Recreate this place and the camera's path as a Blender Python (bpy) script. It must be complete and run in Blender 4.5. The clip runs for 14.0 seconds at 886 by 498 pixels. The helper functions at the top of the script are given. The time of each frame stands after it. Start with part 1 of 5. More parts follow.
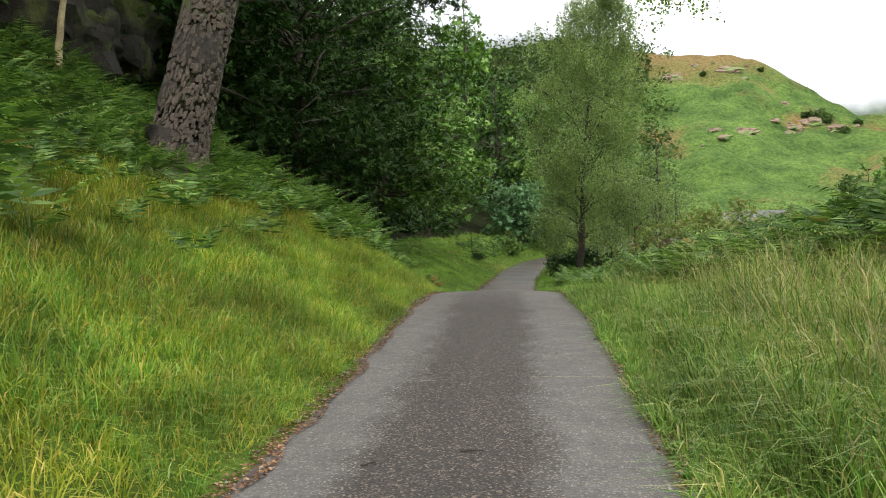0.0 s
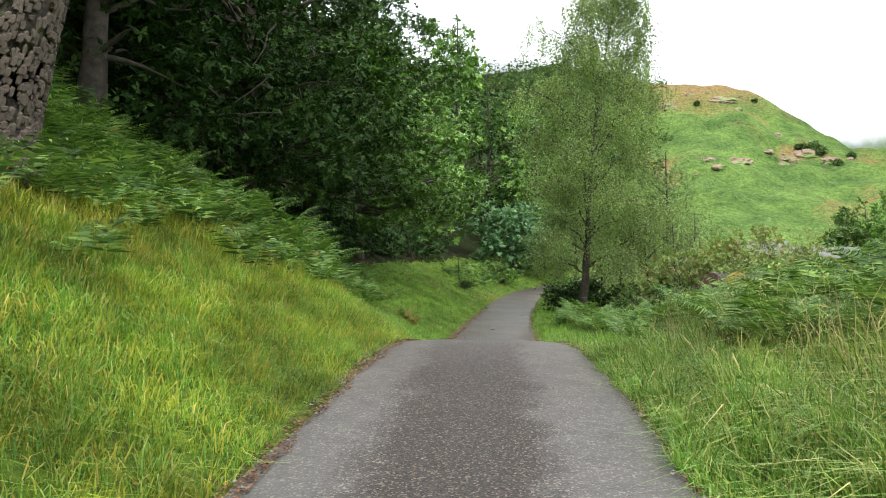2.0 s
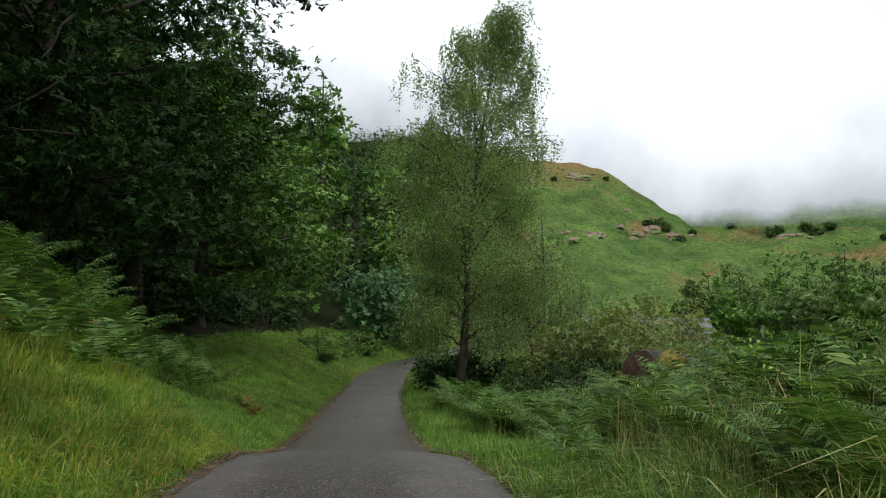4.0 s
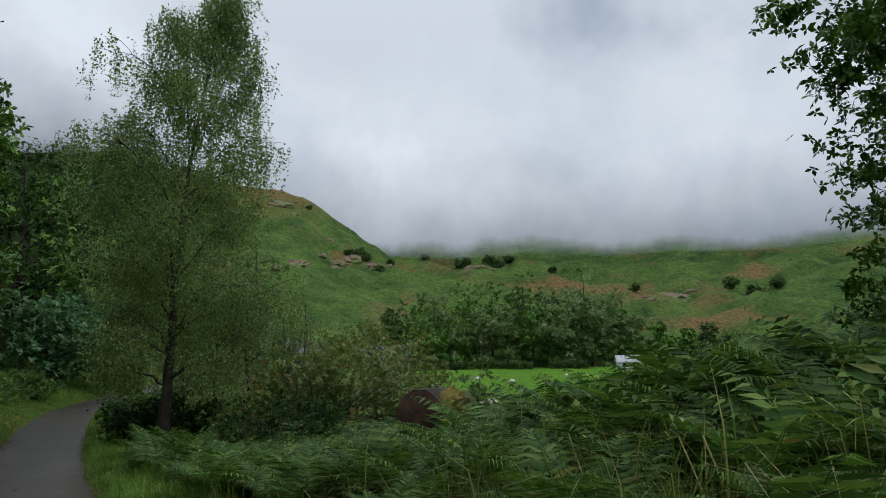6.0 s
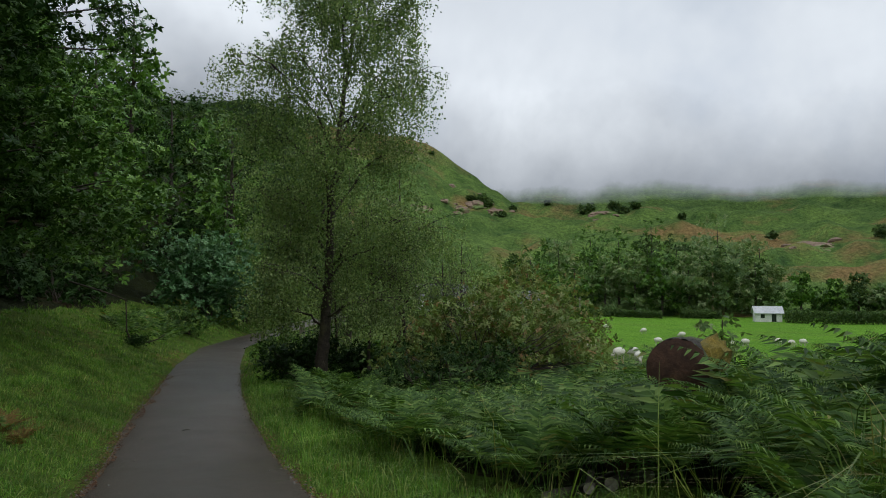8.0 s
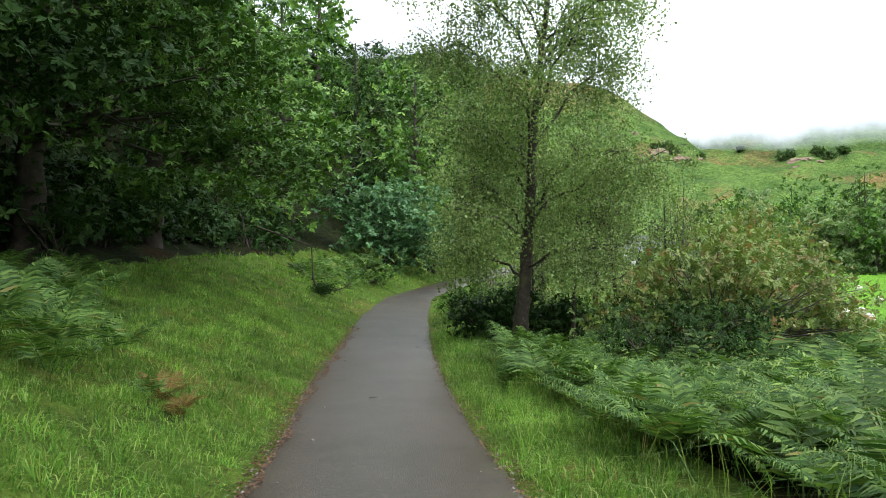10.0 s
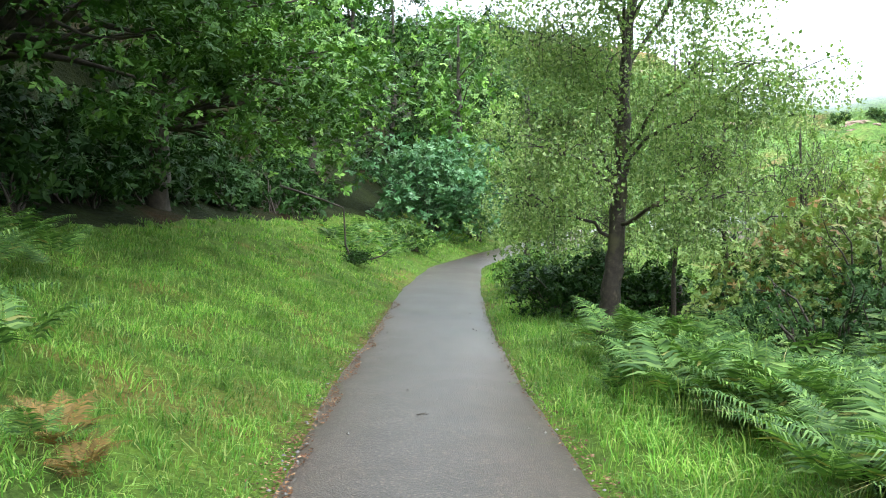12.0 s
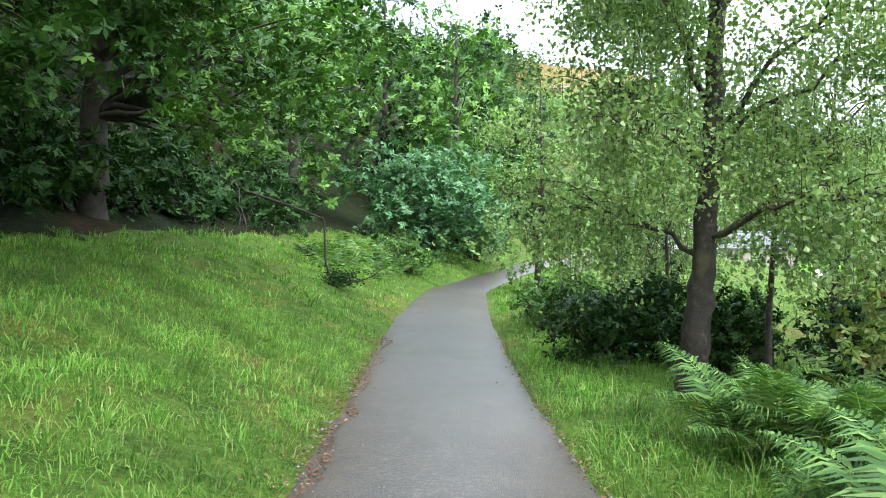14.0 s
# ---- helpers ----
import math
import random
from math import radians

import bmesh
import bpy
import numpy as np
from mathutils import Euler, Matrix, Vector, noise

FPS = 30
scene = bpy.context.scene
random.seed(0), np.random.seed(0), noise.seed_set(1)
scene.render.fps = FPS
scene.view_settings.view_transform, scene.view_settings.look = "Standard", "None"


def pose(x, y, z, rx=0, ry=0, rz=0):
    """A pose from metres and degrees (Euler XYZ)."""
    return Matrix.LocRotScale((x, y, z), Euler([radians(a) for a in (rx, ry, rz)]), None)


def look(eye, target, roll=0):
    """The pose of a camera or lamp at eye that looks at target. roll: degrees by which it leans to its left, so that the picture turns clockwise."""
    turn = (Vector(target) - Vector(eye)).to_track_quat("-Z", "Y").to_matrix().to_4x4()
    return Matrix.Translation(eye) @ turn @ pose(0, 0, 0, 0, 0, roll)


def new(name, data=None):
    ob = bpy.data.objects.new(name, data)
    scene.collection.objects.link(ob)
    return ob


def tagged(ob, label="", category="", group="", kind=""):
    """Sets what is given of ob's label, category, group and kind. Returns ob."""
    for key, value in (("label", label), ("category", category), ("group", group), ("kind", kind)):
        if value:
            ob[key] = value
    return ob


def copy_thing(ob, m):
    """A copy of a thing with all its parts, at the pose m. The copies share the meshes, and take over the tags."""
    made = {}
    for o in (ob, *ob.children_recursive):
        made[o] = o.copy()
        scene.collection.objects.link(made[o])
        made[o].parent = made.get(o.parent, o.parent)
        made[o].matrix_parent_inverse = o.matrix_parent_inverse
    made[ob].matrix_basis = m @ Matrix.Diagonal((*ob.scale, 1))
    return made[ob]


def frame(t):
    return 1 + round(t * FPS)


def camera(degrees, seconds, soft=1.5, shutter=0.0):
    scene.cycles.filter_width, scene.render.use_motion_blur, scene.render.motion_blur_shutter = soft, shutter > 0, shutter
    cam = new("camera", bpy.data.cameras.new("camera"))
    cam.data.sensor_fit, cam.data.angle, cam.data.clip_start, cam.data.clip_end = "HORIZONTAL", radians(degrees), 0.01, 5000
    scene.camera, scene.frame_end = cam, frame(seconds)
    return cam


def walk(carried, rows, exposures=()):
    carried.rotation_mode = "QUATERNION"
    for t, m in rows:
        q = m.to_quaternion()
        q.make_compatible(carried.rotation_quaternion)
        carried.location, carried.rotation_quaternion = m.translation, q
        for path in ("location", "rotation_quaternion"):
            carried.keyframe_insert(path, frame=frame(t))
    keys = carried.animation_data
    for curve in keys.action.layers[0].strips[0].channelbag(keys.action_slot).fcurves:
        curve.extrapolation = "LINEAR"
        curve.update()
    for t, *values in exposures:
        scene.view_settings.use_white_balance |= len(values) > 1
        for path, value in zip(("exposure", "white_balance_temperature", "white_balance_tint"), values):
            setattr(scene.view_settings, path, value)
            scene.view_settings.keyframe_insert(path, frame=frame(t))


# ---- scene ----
cam = camera(60.0, 14.0, soft=1.0)
PATH = [
    (0, (1.976, -2.289, 1.54), (1.702, -0.309, 1.471), -1.4),
    (0.5, (1.831, -1.206, 1.468), (1.555, 0.774, 1.402), -0.9),
    (1, (1.781, -0.041, 1.457), (1.503, 1.938, 1.397), -0.8),
    (1.5, (1.671, 1.142, 1.473), (1.4, 3.123, 1.423), -0.9),
    (2, (1.679, 2.273, 1.497), (1.43, 4.257, 1.49), -0.1),
    (2.2, (1.67, 2.691, 1.506), (1.433, 4.677, 1.511), -0.1),
    (4.3, (1.37, 6.556, 1.486), (1.558, 8.537, 1.681), -0.1),
    (4.5, (1.362, 6.882, 1.495), (1.61, 8.855, 1.702), -0.6),
    (5, (1.303, 7.591, 1.508), (1.743, 9.529, 1.736), -1.5),
    (5.5, (1.28, 8.18, 1.518), (1.925, 10.058, 1.758), -1.4),
    (6, (1.259, 8.731, 1.53), (2.105, 10.527, 1.773), -0.8),
    (6.5, (1.159, 9.287, 1.539), (2.074, 11.053, 1.754), -0.4),
    (7, (1.084, 9.8, 1.5), (1.989, 11.575, 1.675), -0.3),
    (7.5, (0.92, 10.347, 1.465), (1.663, 12.199, 1.606), -0.7),
    (8, (0.817, 10.876, 1.431), (1.376, 12.793, 1.536), 0.3),
    (8.5, (0.863, 11.471, 1.416), (1.234, 13.435, 1.489), 1.2),
    (9, (0.85, 12.046, 1.4), (1.104, 14.029, 1.447), 1.1),
    (9.2, (0.825, 12.324, 1.392), (1.047, 14.311, 1.43), 1.0),
    (11.3, (0.578, 16.022, 1.106), (0.589, 18.019, 0.998), 0.5),
    (11.5, (0.568, 16.376, 1.081), (0.577, 18.373, 0.974), 0.5),
    (12, (0.502, 17.276, 0.992), (0.51, 19.273, 0.89), 0.2),
    (12.5, (0.452, 18.215, 0.899), (0.458, 20.213, 0.803), 0.2),
    (13, (0.38, 19.166, 0.842), (0.39, 21.164, 0.767), 0.2),
    (13.5, (0.318, 20.052, 0.802), (0.337, 22.051, 0.747), 0.6),
    (14, (0.243, 20.914, 0.8), (0.279, 22.913, 0.753), 0.7),
]
EXPOSURES = [(0, 0.33, 6700, 10), (2.2, 0.72, 6500, 9), (4.3, -0.7, 6350, 7), (5.0, -0.98, 6150, 7), (6.5, -1.25, 6000, 8), (8.0, -1.08, 6200, 8), (9.2, -0.25, 6300, 8), (11.3, 1.22, 6000, 5), (14, 1.42, 5750, 5)]
walk(cam, [(t, look(eye, target, roll)) for t, eye, target, roll in PATH], EXPOSURES)

# world: thin high overcast with a few paler blue gaps, soft sun from behind the right shoulder
SUN_EL, SUN_AZ = radians(52), radians(150)
world = bpy.data.worlds.new("overcast_sky")
scene.world = world
world.use_nodes = True
wn, wl = world.node_tree.nodes, world.node_tree.links
wn.clear()
w_out = wn.new("ShaderNodeOutputWorld")
w_bg = wn.new("ShaderNodeBackground")
w_bg.inputs["Strength"].default_value = 1.8
w_sky = wn.new("ShaderNodeTexSky")
w_sky.sky_type, w_sky.sun_disc, w_sky.sun_elevation, w_sky.sun_rotation = "NISHITA", False, SUN_EL, SUN_AZ
w_gain = wn.new("ShaderNodeMixRGB")
w_gain.blend_type, w_gain.inputs[0].default_value = "MULTIPLY", 1.0
w_gain.inputs[2].default_value = (0.11, 0.11, 0.11, 1)
w_tc = wn.new("ShaderNodeTexCoord")
w_noise = wn.new("ShaderNodeTexNoise")
w_noise.inputs["Scale"].default_value, w_noise.inputs["Detail"].default_value = 2.6, 5
w_ramp = wn.new("ShaderNodeValToRGB")
w_ramp.color_ramp.elements[0].position, w_ramp.color_ramp.elements[0].color = 0.30, (0.35, 0.35, 0.35, 1)
w_ramp.color_ramp.elements[1].position, w_ramp.color_ramp.elements[1].color = 0.46, (1, 1, 1, 1)
w_mix = wn.new("ShaderNodeMixRGB")
w_mix.inputs[2].default_value = (0.90, 0.93, 0.98, 1)
wl.new(w_tc.outputs["Generated"], w_noise.inputs["Vector"])
wl.new(w_noise.outputs["Fac"], w_ramp.inputs[0])
wl.new(w_ramp.outputs[0], w_mix.inputs[0])
wl.new(w_sky.outputs[0], w_gain.inputs[1])
wl.new(w_gain.outputs[0], w_mix.inputs[1])
w_sep = wn.new("ShaderNodeSeparateXYZ")
w_rise = wn.new("ShaderNodeMapRange")
w_rise.inputs["From Min"].default_value, w_rise.inputs["From Max"].default_value = 0.0, 1.0
w_rise.inputs["To Min"].default_value, w_rise.inputs["To Max"].default_value = 0.70, 1.3
w_grade = wn.new("ShaderNodeMixRGB")
w_grade.blend_type, w_grade.inputs[0].default_value = "MULTIPLY", 1.0
wl.new(w_tc.outputs["Generated"], w_sep.inputs[0])
wl.new(w_sep.outputs[2], w_rise.inputs["Value"])
wl.new(w_mix.outputs[0], w_grade.inputs[1])
wl.new(w_rise.outputs[0], w_grade.inputs[2])
wl.new(w_grade.outputs[0], w_bg.inputs["Color"])
wl.new(w_bg.outputs[0], w_out.inputs["Surface"])

sun_data = bpy.data.lights.new("sun", "SUN")
sun_data.energy, sun_data.angle, sun_data.color = 1.5, radians(20), (1.0, 0.95, 0.86)
sun = new("sun", sun_data)
sun_from = Vector((math.sin(SUN_AZ) * math.cos(SUN_EL), math.cos(SUN_AZ) * math.cos(SUN_EL), math.sin(SUN_EL)))
sun.matrix_world = look(sun_from * 60, (0, 0, 0))


# ---- materials ----
def material(name):
    m = bpy.data.materials.new(name)
    m.use_nodes = True
    nt = m.node_tree
    return m, nt, nt.nodes["Principled BSDF"], nt.nodes["Material Output"]


def node(nt, kind, **values):
    n = nt.nodes.new(kind)
    for key, v in values.items():
        n.inputs[key.replace("_", " ")].default_value = v
    return n


def ramp(nt, fac, stops):
    r = nt.nodes.new("ShaderNodeValToRGB")
    el = r.color_ramp.elements
    while len(el) < len(stops):
        el.new(0.5)
    for e, (p, c) in zip(el, stops):
        e.position, e.color = p, (*c, 1)
    nt.links.new(fac, r.inputs[0])
    return r.outputs[0]


def mix(nt, fac, a, b, mode="MIX"):
    n = nt.nodes.new("ShaderNodeMixRGB")
    n.blend_type = mode
    for slot, v in zip((0, 1, 2), (fac, a, b)):
        if isinstance(v, (int, float)):
            n.inputs[slot].default_value = v
        elif isinstance(v, tuple):
            n.inputs[slot].default_value = (*v, 1)
        else:
            nt.links.new(v, n.inputs[slot])
    return n.outputs[0]


def noise_of(nt, scale, detail=4.0, rough=0.55, where="Object"):
    tc = nt.nodes.new("ShaderNodeTexCoord")
    n = node(nt, "ShaderNodeTexNoise", Scale=scale, Detail=detail, Roughness=rough)
    nt.links.new(tc.outputs[where], n.inputs["Vector"])
    return n.outputs["Fac"]


def bump(nt, bsdf, height, strength, distance):
    b = node(nt, "ShaderNodeBump", Strength=strength, Distance=distance)
    nt.links.new(height, b.inputs["Height"])
    nt.links.new(b.outputs[0], bsdf.inputs["Normal"])


def leaf_material(name, stops, gloss=0.45, through_light=0.3, patch=0.35, patch_scale=0.6, sheen=0.25):
    """Foliage: colour varies leaf by leaf and in broad patches; some light passes through."""
    m, nt, bsdf, out = material(name)
    geo = nt.nodes.new("ShaderNodeNewGeometry")
    col = ramp(nt, geo.outputs["Random Per Island"], stops)
    broad = ramp(nt, noise_of(nt, patch_scale, 3), [(0.3, (1 - patch,) * 3), (0.7, (1 + patch, 1 + patch, 1 + 0.6 * patch))])
    col = mix(nt, 1.0, col, broad, "MULTIPLY")
    nt.links.new(col, bsdf.inputs["Base Color"])
    bsdf.inputs["Roughness"].default_value = gloss
    bsdf.inputs["Specular IOR Level"].default_value = sheen
    tr = nt.nodes.new("ShaderNodeBsdfTranslucent")
    nt.links.new(mix(nt, 1.0, col, (1.15, 1.25, 0.6), "MULTIPLY"), tr.inputs["Color"])
    ms = nt.nodes.new("ShaderNodeMixShader")
    ms.inputs[0].default_value = through_light
    nt.links.new(bsdf.outputs[0], ms.inputs[1])
    nt.links.new(tr.outputs[0], ms.inputs[2])
    nt.links.new(ms.outputs[0], out.inputs["Surface"])
    return m


def rough_material(name, stops, scale, fine=30.0, gloss=0.9, relief=0.6, depth=0.02, second=None):
    """Soil, bark, stone: two scales of noise for colour, fine bump."""
    m, nt, bsdf, out = material(name)
    col = ramp(nt, noise_of(nt, scale, 6, 0.6), stops)
    grain = noise_of(nt, fine, 5, 0.7)
    col = mix(nt, 1.0, col, ramp(nt, grain, [(0.3, (0.65, 0.65, 0.65)), (0.7, (1.3, 1.3, 1.3))]), "MULTIPLY")
    if second:
        col = mix(nt, ramp(nt, noise_of(nt, second[1], 4), [(0.52, (0, 0, 0)), (0.62, (1, 1, 1))]), col, second[0])
    nt.links.new(col, bsdf.inputs["Base Color"])
    bsdf.inputs["Roughness"].default_value = gloss
    bump(nt, bsdf, grain, relief, depth)
    return m


G_YEL = leaf_material("bank_grass", [(0.0, (0.09, 0.14, 0.018)), (0.35, (0.20, 0.27, 0.03)), (0.7, (0.33, 0.35, 0.05)), (0.88, (0.41, 0.36, 0.08)), (1.0, (0.52, 0.38, 0.15))], 0.5, 0.3, 0.5, 0.9)
G_TALL = leaf_material("tall_grass", [(0.0, (0.055, 0.12, 0.022)), (0.5, (0.135, 0.23, 0.04)), (0.82, (0.26, 0.30, 0.08)), (1.0, (0.48, 0.40, 0.20))], 0.5, 0.3, 0.45, 0.8)
G_LUSH = leaf_material("lush_grass", [(0.0, (0.07, 0.17, 0.03)), (0.5, (0.15, 0.30, 0.045)), (0.85, (0.25, 0.37, 0.09)), (1.0, (0.38, 0.42, 0.16))], 0.45, 0.3, 0.45, 0.9)
SEED = leaf_material("seed_stalks", [(0.0, (0.36, 0.30, 0.16)), (1.0, (0.50, 0.42, 0.24))], 0.7, 0.2)
FERN = leaf_material("bracken", [(0.0, (0.03, 0.07, 0.02)), (0.55, (0.085, 0.165, 0.04)), (0.965, (0.21, 0.31, 0.09)), (1.0, (0.20, 0.15, 0.05))], 0.62, 0.3, 0.5, 1.1)
DEAD = leaf_material("dead_bracken", [(0.0, (0.12, 0.09, 0.03)), (0.6, (0.19, 0.13, 0.045)), (1.0, (0.30, 0.16, 0.055))], 0.8, 0.2)
OAK = leaf_material("oak_leaves", [(0.0, (0.04, 0.10, 0.016)), (0.55, (0.085, 0.18, 0.03)), (1.0, (0.18, 0.31, 0.055))], 0.5, 0.10, 0.45, 0.7)
# leaf green darkened to near black: the wood's deep shade put into the colour
LEAF_SHADED = leaf_material("shaded_leaf_colour", [(0.0, (0.016, 0.040, 0.011)), (0.6, (0.027, 0.06, 0.016)), (1.0, (0.052, 0.098, 0.025))], 0.55, 0.04, 0.4, 0.6, 0.08)
# oak leaf colour again, darkened to stand for boughs in shade
OAK_SHADED = leaf_material("shaded_oak_leaf_colour", [(0.0, (0.026, 0.062, 0.013)), (0.6, (0.048, 0.105, 0.02)), (1.0, (0.10, 0.185, 0.036))], 0.5, 0.06, 0.45, 0.7, 0.12)
BIRCH = leaf_material("birch_leaves", [(0.0, (0.10, 0.17, 0.06)), (0.6, (0.20, 0.28, 0.10)), (1.0, (0.34, 0.41, 0.20))], 0.38, 0.42, 0.3, 0.8)
RHODO = leaf_material("rhododendron_leaves", [(0.0, (0.05, 0.13, 0.05)), (0.6, (0.09, 0.19, 0.08)), (1.0, (0.16, 0.27, 0.13))], 0.3, 0.15, 0.25, 0.8)
HAW = leaf_material("hawthorn_leaves", [(0.0, (0.10, 0.16, 0.04)), (0.6, (0.20, 0.27, 0.075)), (0.85, (0.21, 0.21, 0.08)), (1.0, (0.27, 0.15, 0.07))], 0.5, 0.25, 0.3, 0.7)
PALE = leaf_material("pale_leaves", [(0.0, (0.10, 0.18, 0.06)), (0.6, (0.17, 0.25, 0.10)), (1.0, (0.26, 0.30, 0.16))], 0.5, 0.3, 0.25, 0.7)
FARLEAF = leaf_material("far_leaves", [(0.0, (0.04, 0.085, 0.025)), (0.6, (0.075, 0.13, 0.035)), (1.0, (0.13, 0.19, 0.055))], 0.6, 0.2, 0.3, 0.08)
LITTER = leaf_material("leaf_litter", [(0.0, (0.04, 0.02, 0.012)), (0.5, (0.12, 0.055, 0.03)), (0.85, (0.22, 0.12, 0.065)), (1.0, (0.32, 0.23, 0.15))], 0.7, 0.1)
BARK = rough_material("furrowed_bark", [(0.3, (0.012, 0.010, 0.008)), (0.55, (0.045, 0.037, 0.03)), (0.8, (0.12, 0.10, 0.085))], 9.0, 40, 0.9, 0.9, 0.03, ((0.09, 0.11, 0.04), 2.0))
BARK_DARK = rough_material("dark_bark", [(0.3, (0.025, 0.02, 0.016)), (0.7, (0.09, 0.07, 0.055))], 6.0, 40, 0.9, 0.8, 0.02)
BARK_BIRCH = rough_material("birch_bark", [(0.3, (0.018, 0.014, 0.011)), (0.6, (0.055, 0.042, 0.03)), (0.85, (0.20, 0.165, 0.13))], 9.0, 35, 0.85, 0.8, 0.02, ((0.10, 0.09, 0.04), 1.4))
BARK_PALE = rough_material("pale_sapling_bark", [(0.3, (0.20, 0.15, 0.08)), (0.7, (0.46, 0.38, 0.22))], 4.0, 30, 0.8, 0.4, 0.01)
ROCK = rough_material("mossy_rock", [(0.3, (0.015, 0.012, 0.01)), (0.6, (0.04, 0.032, 0.026)), (0.85, (0.09, 0.07, 0.05))], 1.2, 14, 0.85, 0.9, 0.08, ((0.10, 0.12, 0.03), 0.9))
HILLROCK = rough_material("hill_rock", [(0.3, (0.17, 0.12, 0.085)), (0.7, (0.32, 0.225, 0.165))], 0.15, 0.9, 0.95, 0.5, 0.3, ((0.13, 0.20, 0.055), 0.16))
SCREE = rough_material("scree", [(0.3, (0.27, 0.23, 0.21)), (0.7, (0.42, 0.36, 0.34))], 0.3, 1.5, 0.95, 0.8, 0.4)
EARTH = rough_material("bank_earth", [(0.3, (0.03, 0.022, 0.015)), (0.7, (0.11, 0.075, 0.045))], 3.0, 25, 0.95, 0.8, 0.03)
STONE = rough_material("pebble", [(0.3, (0.10, 0.09, 0.08)), (0.7, (0.26, 0.24, 0.22))], 8.0, 60, 0.9, 0.4, 0.005)
WOOD = rough_material("cut_wood", [(0.3, (0.05, 0.025, 0.016)), (0.6, (0.11, 0.055, 0.035)), (0.85, (0.18, 0.10, 0.06))], 6.0, 30, 0.85, 0.6, 0.01)
MOSS = rough_material("moss", [(0.3, (0.08, 0.09, 0.015)), (0.7, (0.28, 0.20, 0.03))], 5.0, 40, 0.95, 0.8, 0.02)
WOOL = rough_material("wool", [(0.3, (0.62, 0.58, 0.50)), (0.7, (0.78, 0.75, 0.68))], 6.0, 40, 0.95, 0.6, 0.02)
FACE = rough_material("sheep_face", [(0.3, (0.35, 0.32, 0.28)), (0.7, (0.6, 0.56, 0.5))], 6.0, 40, 0.9, 0.3, 0.01)
WHITEWASH = rough_material("whitewash", [(0.3, (0.68, 0.68, 0.66)), (0.7, (0.80, 0.80, 0.78))], 0.8, 8, 0.85, 0.3, 0.01)
SLATE = rough_material("slate", [(0.3, (0.10, 0.10, 0.105)), (0.7, (0.17, 0.17, 0.175))], 1.0, 8, 0.85, 0.4, 0.02)
PALEROOF = rough_material("pale_sheet_roof", [(0.3, (0.40, 0.41, 0.43)), (0.7, (0.55, 0.56, 0.58))], 1.0, 8, 0.6, 0.2, 0.01)
BARK_PLATE = rough_material("bark_plates", [(0.3, (0.05, 0.037, 0.028)), (0.6, (0.105, 0.083, 0.066)), (0.85, (0.23, 0.19, 0.155))], 5.0, 60, 0.9, 0.9, 0.01)
FIELDSTONE = rough_material("farm_stone", [(0.3, (0.22, 0.17, 0.15)), (0.7, (0.42, 0.34, 0.30))], 1.0, 5, 0.9, 0.6, 0.05)
GLASSY = rough_material("dark_pane", [(0.3, (0.02, 0.022, 0.025)), (0.7, (0.03, 0.033, 0.036))], 1.0, 5, 0.15, 0.1, 0.01)
POST = rough_material("weathered_post", [(0.3, (0.16, 0.14, 0.11)), (0.7, (0.34, 0.31, 0.26))], 5.0, 30, 0.9, 0.5, 0.01)
PAINT_W = rough_material("white_paint", [(0.3, (0.74, 0.74, 0.74)), (0.7, (0.80, 0.80, 0.80))], 2.0, 20, 0.35, 0.05, 0.002)


def turf_material(name, dark, light, tan, scale, brow=0.0):
    """Turf and bracken; brow: the height from which heather and bare ground take over."""
    m, nt, bsdf, out = material(name)
    col = ramp(nt, noise_of(nt, scale, 6, 0.62), [(0.3, dark), (0.65, light)])
    if brow:
        tc = nt.nodes.new("ShaderNodeTexCoord")
        sep = nt.nodes.new("ShaderNodeSeparateXYZ")
        nt.links.new(tc.outputs["Object"], sep.inputs[0])
        up = nt.nodes.new("ShaderNodeMath")
        up.operation = "MULTIPLY_ADD"
        up.inputs[1].default_value = 45.0
        nt.links.new(noise_of(nt, 0.03, 5, 0.65), up.inputs[0])
        nt.links.new(sep.outputs[2], up.inputs[2])
        share = nt.nodes.new("ShaderNodeMapRange")
        share.inputs["From Min"].default_value, share.inputs["From Max"].default_value = brow, brow + 22
        nt.links.new(up.outputs[0], share.inputs["Value"])
        col = mix(nt, share.outputs[0], col, tan)
    col = mix(nt, ramp(nt, noise_of(nt, scale * 0.35, 4, 0.6), [(0.55, (0, 0, 0)), (0.68, (1, 1, 1))]), col, tan)
    grain = noise_of(nt, scale * 9, 5, 0.7)
    col = mix(nt, 1.0, col, ramp(nt, grain, [(0.3, (0.5, 0.53, 0.5)), (0.7, (1.5, 1.45, 1.3))]), "MULTIPLY")
    nt.links.new(col, bsdf.inputs["Base Color"])
    bsdf.inputs["Roughness"].default_value = 0.95
    bsdf.inputs["Specular IOR Level"].default_value = 0.1
    bump(nt, bsdf, grain, 0.8, 0.35 / scale)
    return m


TURF = turf_material("turf", (0.06, 0.10, 0.02), (0.12, 0.19, 0.03), (0.16, 0.14, 0.04), 1.6)
# floor under trees and bracken, with their shade put into the colour
FLOOR_SHADED = turf_material("shaded_floor", (0.014, 0.018, 0.008), (0.03, 0.04, 0.012), (0.05, 0.032, 0.016), 0.8)
PASTURE = turf_material("pasture", (0.12, 0.29, 0.025), (0.18, 0.38, 0.035), (0.16, 0.30, 0.04), 0.25)
HILLWOOD = turf_material("wooded_fell", (0.022, 0.045, 0.016), (0.05, 0.085, 0.028), (0.07, 0.075, 0.035), 0.08)
